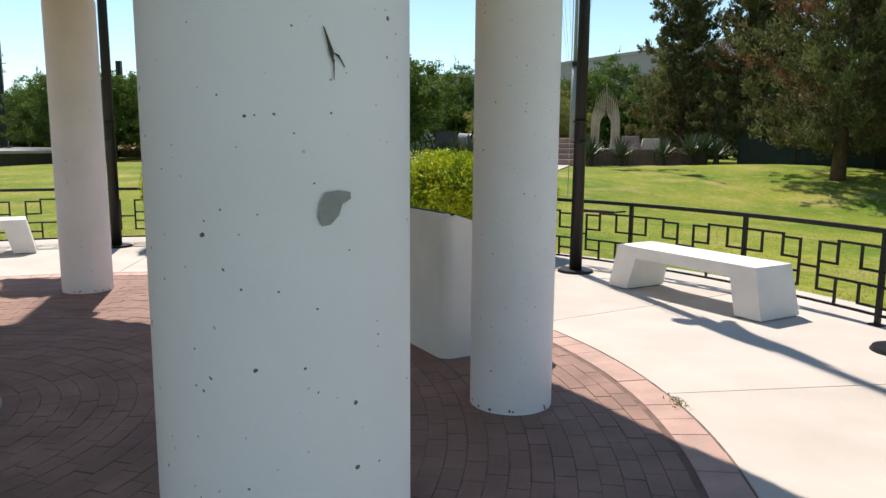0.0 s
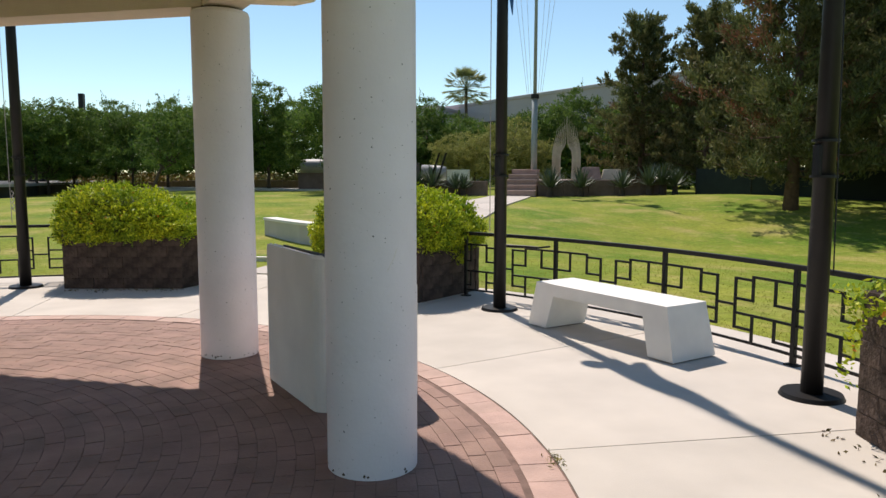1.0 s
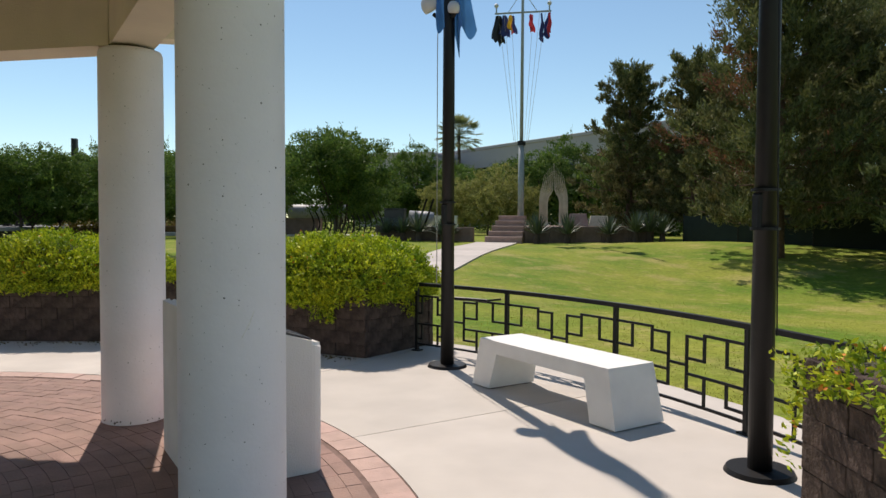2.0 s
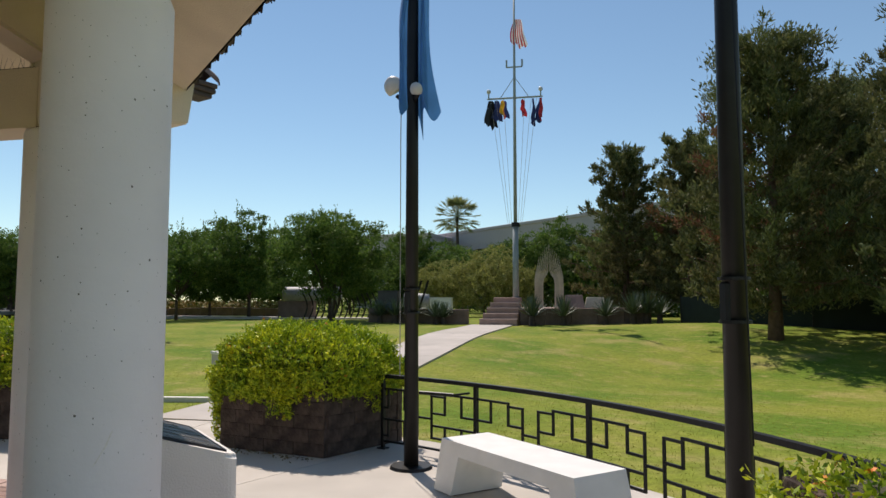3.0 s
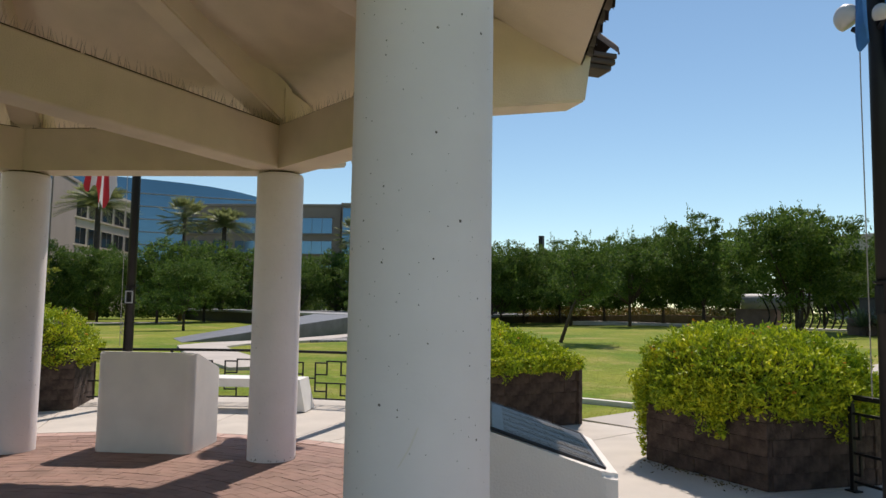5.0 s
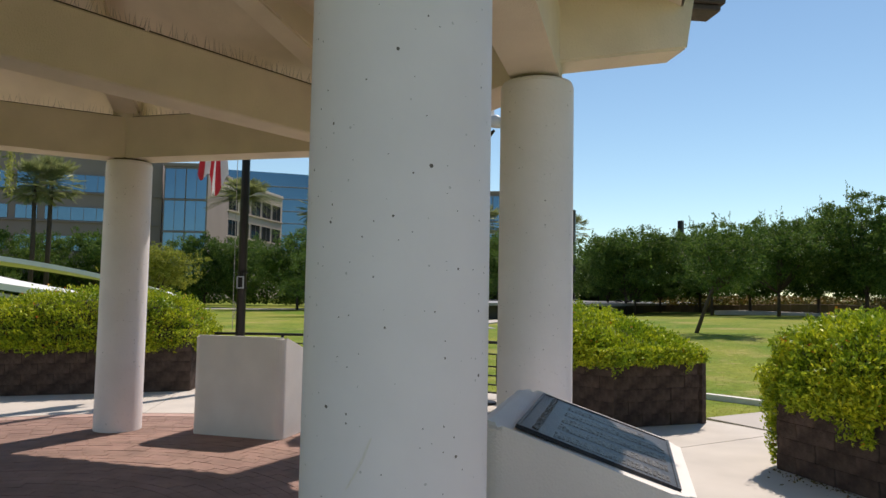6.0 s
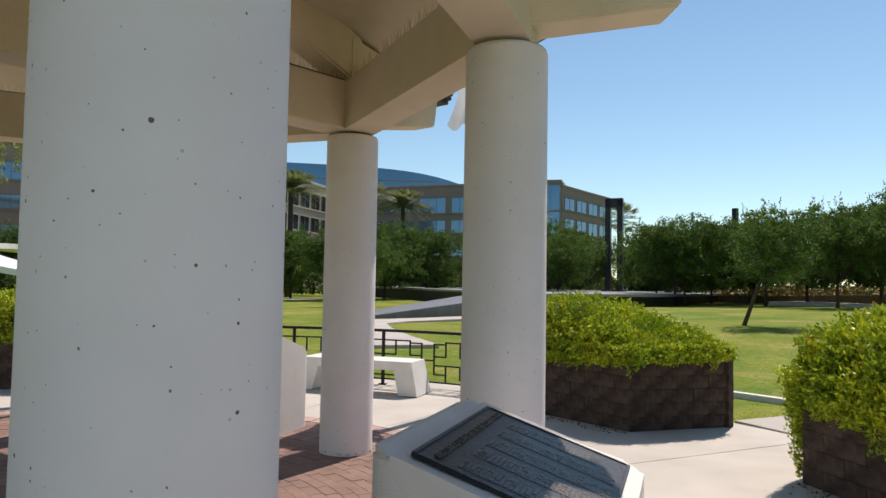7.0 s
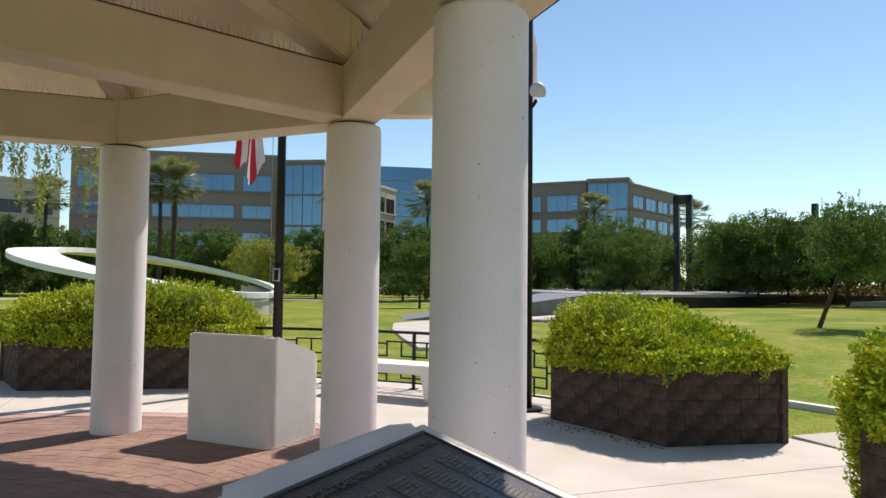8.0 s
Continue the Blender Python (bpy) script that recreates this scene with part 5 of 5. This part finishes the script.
# ---- far buildings ----
def facade(name, label, p, q, height, wall, depth=14.0, rows=(), glass=GLASS, z0=0.0, bays=6, ends=0.5, spans=()):
    """A block from p to q, set back by depth; rows are (sill, head) of its bands of windows."""
    x0, y0 = p
    x1, y1 = q
    ln, yaw = math.hypot(x1 - x0, y1 - y0), math.degrees(math.atan2(y1 - y0, x1 - x0))
    th = thing(name, label, "building", pose(x0, y0, z0, 0, 0, yaw))
    away = 1 if (Vector((x0, y0)) - V).cross(Vector((x1 - x0, y1 - y0))) < 0 else -1
    part("wall", box(ln, depth, height, (ln / 2, away * depth / 2, 0)), wall, th)
    part("parapet", box(ln + 0.3, depth + 0.3, 0.5, (ln / 2, away * depth / 2, height), 0.05), wall, th)
    for a, b in rows:
        part("sill", box(ln, 0.3, 0.18, (ln / 2, -away * 0.1, a - 0.3)), wall, th)
        pitch = (ln - 2 * ends) / bays
        fill = 0.80 if bays > 2 else 0.97
        for u0, u1 in ([(f0 * ln, f1 * ln) for f0, f1 in spans] or [(ends + pitch * (i + 0.5 - fill / 2), ends + pitch * (i + 0.5 + fill / 2)) for i in range(bays)]):
            win = part("window", box(u1 - u0, 0.12, b - a, ((u0 + u1) / 2, 0, a)), glass, th)
            nm = max(2, int((u1 - u0) / 1.5))
            for j in range(nm + 1):
                part("mullion", box(0.05, 0.16, b - a, (u0 + (u1 - u0) * j / nm, -away * 0.02, a)), OFFICE, win)
            part("lintel", box(u1 - u0 + 0.3, 0.22, 0.12, ((u0 + u1) / 2, -away * 0.06, b)), wall, win)
    return th


def sa(b, d):
    return spot_at(b, d)


bands = ((6.4, 8.4), (10.6, 12.4), (14.6, 16.9))
facade("office_building", "brown concrete office building with blue mirror windows", sa(83.0, 112), sa(67.9, 106), 19.6, OFFICE, 20, bands, spans=((0.03, 0.18), (0.21, 0.35), (0.38, 0.47), (0.50, 0.77), (0.81, 0.95)))
facade("office_tower", "blue mirror glass stair tower of an office", sa(67.8, 104), sa(64.6, 102), 18.6, OFFICE, 12, ((0.6, 4.9), (5.1, 9.4), (9.6, 13.9), (14.1, 18.3)), bays=2, ends=0.1)
facade("office_wing", "pale concrete office wing with dark windows", sa(64.3, 108), sa(58.7, 130), 18.2, OFFICE_PALE, 2.5, ((5.5, 8.5), (10.0, 12.4), (14.0, 16.6)), glass=GLASS_DARK, bays=6)
facade("office_east", "brown concrete office block with mirror windows", sa(55.4, 132), sa(43.2, 122), 18.9, OFFICE, 20, ((6.4, 8.6), (10.6, 12.8), (14.2, 16.9)), spans=((0.03, 0.16), (0.20, 0.30), (0.34, 0.52), (0.56, 0.72), (0.76, 0.95)))
facade("glass_link", "blue mirror glass corner of an office", sa(43.1, 119), sa(39.9, 118), 18.7, OFFICE, 12, ((0.6, 4.9), (5.1, 9.4), (9.6, 13.9), (14.1, 18.3)), bays=2, ends=0.1)
facade("office_end", "curved brown office wing with mirror windows", sa(39.8, 119), sa(36.0, 138), 18.0, OFFICE, 12, ((6.4, 8.6), (10.6, 12.8), (14.4, 16.4)), bays=4)
facade("low_building", "tan low building with a flat parapet", sa(96, 92), sa(83.6, 96), 12.6, OFFICE_PALE, 14, ((5, 7.5), (9, 10.5)), glass=GLASS_DARK, bays=6)
# the curved glass roof behind
bm = bmesh.new()
prev = None
for i in range(25):
    t = i / 24
    x, y = sa(66.5 - 22.0 * t, 175)
    zt = 30.5 - 10.0 * t ** 5
    x2, y2 = sa(66.5 - 22.0 * t, 195)
    ring = [bm.verts.new((x, y, 0)), bm.verts.new((x, y, zt)), bm.verts.new((x2, y2, zt - 1)), bm.verts.new((x2, y2, 0))]
    if prev:
        for k in range(3):
            bm.faces.new((prev[k], ring[k], ring[k + 1], prev[k + 1]))
    prev = ring
th = thing("glass_building", "large building with a curved blue glass front", "building")
part("shell", bm, GLASS, th)
for z in range(6, 30, 3):
    n = 24
    pts = [sa(66.5 - 22.0 * i / n, 174.8) for i in range(n + 1)]
    pts = [(x, y, z) for i, (x, y) in enumerate(pts) if 30.5 - 10.0 * (i / n) ** 5 > z + 0.5]
    if len(pts) > 2:
        part("floor_band", tube(pts, 0.12, 4), FARWALL, th)
# the long mauve wall of the building to the north
facade("long_building", "long mauve-grey windowless building behind the trees", (-9, 122), (4, 116.5), 12.6, FARWALL, 16)
facade("long_building", "long mauve-grey building with a few small windows", (5, 131), (34, 82.5), 13.6, FARWALL, 20, ((9.0, 10.6),), glass=GLASS_DARK, bays=9)

# ---- the west lawn ----
ring = thing("ring_sculpture", "large white tilted concrete ring rising from the lawn", "sculpture")
cx, cy = spot_at(77.2, 35.5)
bm = bmesh.new()
rs = []
for i in range(73):
    a = 2 * math.pi * i / 72
    u, v = math.cos(a), math.sin(a)
    zt = 0.98 + 1.00 * (1 - u)
    row = []
    for r, o, dz in ((4.70, 0.95, 0.02), (5.90, 0, 0), (5.90, 0, -0.24), (4.70, 0.95, -0.22)):
        x = cx + r * (u * 0.76 + v * 0.65) + o * 0.76
        y = cy + r * (u * 0.65 - v * 0.76) + o * 0.65
        row.append(bm.verts.new((x, y, zt + dz)))
    rs.append(row)
for a, b in zip(rs, rs[1:]):
    for k in range(4):
        bm.faces.new((a[k], a[(k + 1) % 4], b[(k + 1) % 4], b[k]))
part("band", bm, RINGWHITE, ring)
bm = bmesh.new()
prev = None
for i in range(19):
    a = 2 * math.pi * (i - 9) / 72 * 1.6
    u, v = math.cos(a), math.sin(a)
    row = []
    for r in (5.3, 5.8):
        x, y = cx + r * (u * 0.76 + v * 0.65), cy + r * (u * 0.65 - v * 0.76)
        row += [bm.verts.new((x, y, -0.2)), bm.verts.new((x, y, 0.60 + 1.00 * (1 - u)))]
    if prev:
        bm.faces.new((prev[0], row[0], row[1], prev[1])), bm.faces.new((prev[2], row[2], row[3], prev[3]))
    prev = row
part("base_wall", bm, CONCRETE, ring)

# sloping granite wedge and raised court with the tall gate
court = thing("raised_court", "raised pale granite court with a sloping wedge edge", "plaza", kind="structure")
bm = bmesh.new()
top = [bm.verts.new(v) for v in ((-21.8, 19.0, 0.04), (-23.0, 31.0, 1.05), (-27.0, 31.5, 1.05), (-24.5, 20.5, 0.06))]
bot = [bm.verts.new((v.co.x, v.co.y, -0.2)) for v in top]
bm.faces.new(top), bm.faces.new(bot)
for i in range(4):
    bm.faces.new((top[i], top[(i + 1) % 4], bot[(i + 1) % 4], bot[i]))
part("wedge", bm, GRANITE_DARK, court)
part("deck", prism([(-23.2, 31.2), (-21.5, 41), (-30, 75), (-62, 75), (-60, 45), (-34, 36.2)], 0.90, 1.05), GRANITE, court)
part("plinth", prism([(-23.6, 31.4), (-22.0, 41), (-30.4, 74.8), (-61.5, 74.8), (-59.5, 45.2), (-34.2, 36.6)], -0.2, 0.90), DARKSTONE, court)
walk_west = thing("path_west", "pale concrete walk along the court", "path", kind="structure")
middle = [Vector(p) for p in ((-11.5, 13.9), (-14, 15.0), (-16.5, 16.2), (-18.6, 17.5), (-19.8, 19.4), (-20.5, 22), (-20.9, 25), (-21.2, 28), (-21.4, 30.6))]
edge = []
for i, p in enumerate(middle):
    d = middle[min(i + 1, 8)] - middle[max(i - 1, 0)]
    side = Vector((-d.y, d.x)).normalized() * 0.8
    edge.append((p + side, p - side))
for (a, b), (c, d) in zip(edge, edge[1:]):
    bm = bmesh.new()
    top = [bm.verts.new((q.x, q.y, max(gz(q.x, q.y), -0.02) + 0.06)) for q in (a, b, d, c)]
    low = [bm.verts.new((v.co.x, v.co.y, -0.3)) for v in top]
    bm.faces.new(top), bm.faces.new(low)
    for k in range(4):
        bm.faces.new((top[k], top[(k + 1) % 4], low[(k + 1) % 4], low[k]))
    part("slab", bm, PATHM, walk_west)
tagged(part("gravel_bed", prism([(-19.9, 24.0), (-17.3, 26.0), (-20.5, 32.0), (-22.2, 30.5)], -0.2, 0.055), GRAVEL), "grey gravel bed beside the court", "gravel", kind="structure")
gx, gy = spot_at(35.8, 60)
gate = thing("tall_gate", "tall narrow dark steel frame sculpture", "sculpture", pose(gx, gy, 0.6, 0, 0, 25))
for s in (-1, 1):
    part("upright", box(0.45, 0.6, 8.2, (s * 0.50, 0, 0), 0.02), PATINA, gate)
part("lintel", box(1.45, 0.6, 0.75, (0, 0, 7.55), 0.02), PATINA, gate)
part("plinth", box(1.9, 1.2, 0.6, (0, 0, 0), 0.02), DARKSTONE, gate)
rnd = random.Random(3)
for b, d in ((30.9, 58), (30.2, 58.5), (31.6, 59), (42.0, 62), (50.2, 62)):
    x, y = spot_at(b, d)
    bm = cyl(0.34, 0.26, 0.16, seg=14)
    for sx in (-0.13, 0.15):
        tube([(sx * 1.7, sx, 0.12), (sx * 1.2, sx * 0.4, 0.55), (sx * 0.7, 0, 0.98)], 0.085, 8, bm, 0.12)
    tube([(0, 0, 0.92), (0.03, 0, 1.25), (0.07, 0, 1.52), (0.08, 0, 1.62)], 0.19, 10, bm, 0.13)
    bmesh.ops.create_icosphere(bm, subdivisions=2, radius=0.14, matrix=Matrix.Translation((0.10, 0, 1.78)))
    tagged(part("statue", bm, PATINA, m=pose(x, y, 1.05, 0, 4, rnd.uniform(0, 180)), smooth=True), "dark bronze statue on the raised court", "statue")
far_pole = thing("pole", "dark distant pole among the trees", "pole")
x, y = spot_at(26.7, 80)
part("shaft", tube([(x, y, 0), (x, y, 9.9)], 0.16, 8), IRON, far_pole)
part("head", box(0.5, 0.5, 1.8, (x, y, 8.2)), IRON, far_pole)
tagged(part("road", prism([sa(100, 50), sa(80, 58), sa(62, 54), sa(50, 60), sa(50, 62), sa(62, 56.5), sa(80, 60.5), sa(100, 53)], -0.2, 0.06), PATHM), "pale service road beyond the west lawn", "road", kind="structure")

# stains on the first column: a bare patch and dark smears
A = cols[0]


rng = np.random.default_rng(66)
spots = []
for a0, a1, r0, count in ((-3, 8, 6.38, 40), (54, 66, 6.40, 120), (84, 98, 6.36, 120), (66, 68, 6.9, 50)):
    for i in range(count):
        p = pol(r0 - rng.exponential(0.07), rng.uniform(a0, a1), 0.006)
        spots.append((p.x, p.y, p.z))
tagged(part("fallen_leaves", leaves(np.array(spots), 0.035, 0.016, 0.0, rng), mat("dry_leaf", (0.16, 0.12, 0.045), 0.3, 8.0, 0.9, 0.0, island=0.4)), "dry fallen leaves beside the planters", "leaves", kind="stuff")

# a dry tuft of grass in the joint at the brick floor's rim
rng = np.random.default_rng(6)
p = np.column_stack([1.40 + rng.normal(0, 0.025, 80), 3.97 + rng.normal(0, 0.05, 80), rng.uniform(0.0, 0.008, 80)])
tagged(part("grass_tuft", leaves(p, 0.035, 0.006, 0.3, rng), mat("dry_grass", (0.33, 0.29, 0.10), 0.3, 8.0, 0.9, 0.0, island=0.4)), "dry grass tuft in the pavement joint", "grass", kind="stuff")
stain(A, "bare_patch", ((63.0, 1.386), (63.9, 1.408), (66.0, 1.424), (71.2, 1.427), (76.5, 1.424), (76.7, 1.413), (73.0, 1.405), (71.5, 1.387), (68.0, 1.373), (64.6, 1.371)), CHIP, "bare grey patch of flaked paint")
for outline in (((66.3, 1.677), (67.0, 1.674), (70.3, 1.640), (70.6, 1.616), (69.0, 1.632)), ((69.8, 1.639), (72.5, 1.635), (75.0, 1.617), (74.5, 1.617), (72.2, 1.632)), ((70.0, 1.628), (70.7, 1.628), (70.5, 1.597), (70.2, 1.597))):
    stain(A, "smear", outline, SMEAR, "dark brown smear")
# flaked paint round the feet of two columns
rnd = random.Random(17)
for th in (cols[2], cols[3], cols[1]):
    for i in range(14):
        a0, z0 = rnd.uniform(180, 400), rnd.uniform(0.008, 0.03)
        w, h = rnd.uniform(2, 6), rnd.uniform(0.005, 0.016)
        stain(th, "chipped_base", ((a0, z0), (a0 + w * 0.6, z0 - h * 0.4), (a0 + w, z0 + h * 0.3), (a0 + w * 0.5, z0 + h)), SMEAR, "dark chip in the paint")
stain(cols[1], "scuff", ((14.0, 1.063), (16.0, 1.070), (24.0, 1.127), (29.0, 1.183), (28.0, 1.184), (22.6, 1.128)), STUCCO_WHITE, "grey diagonal scuff on the paint")
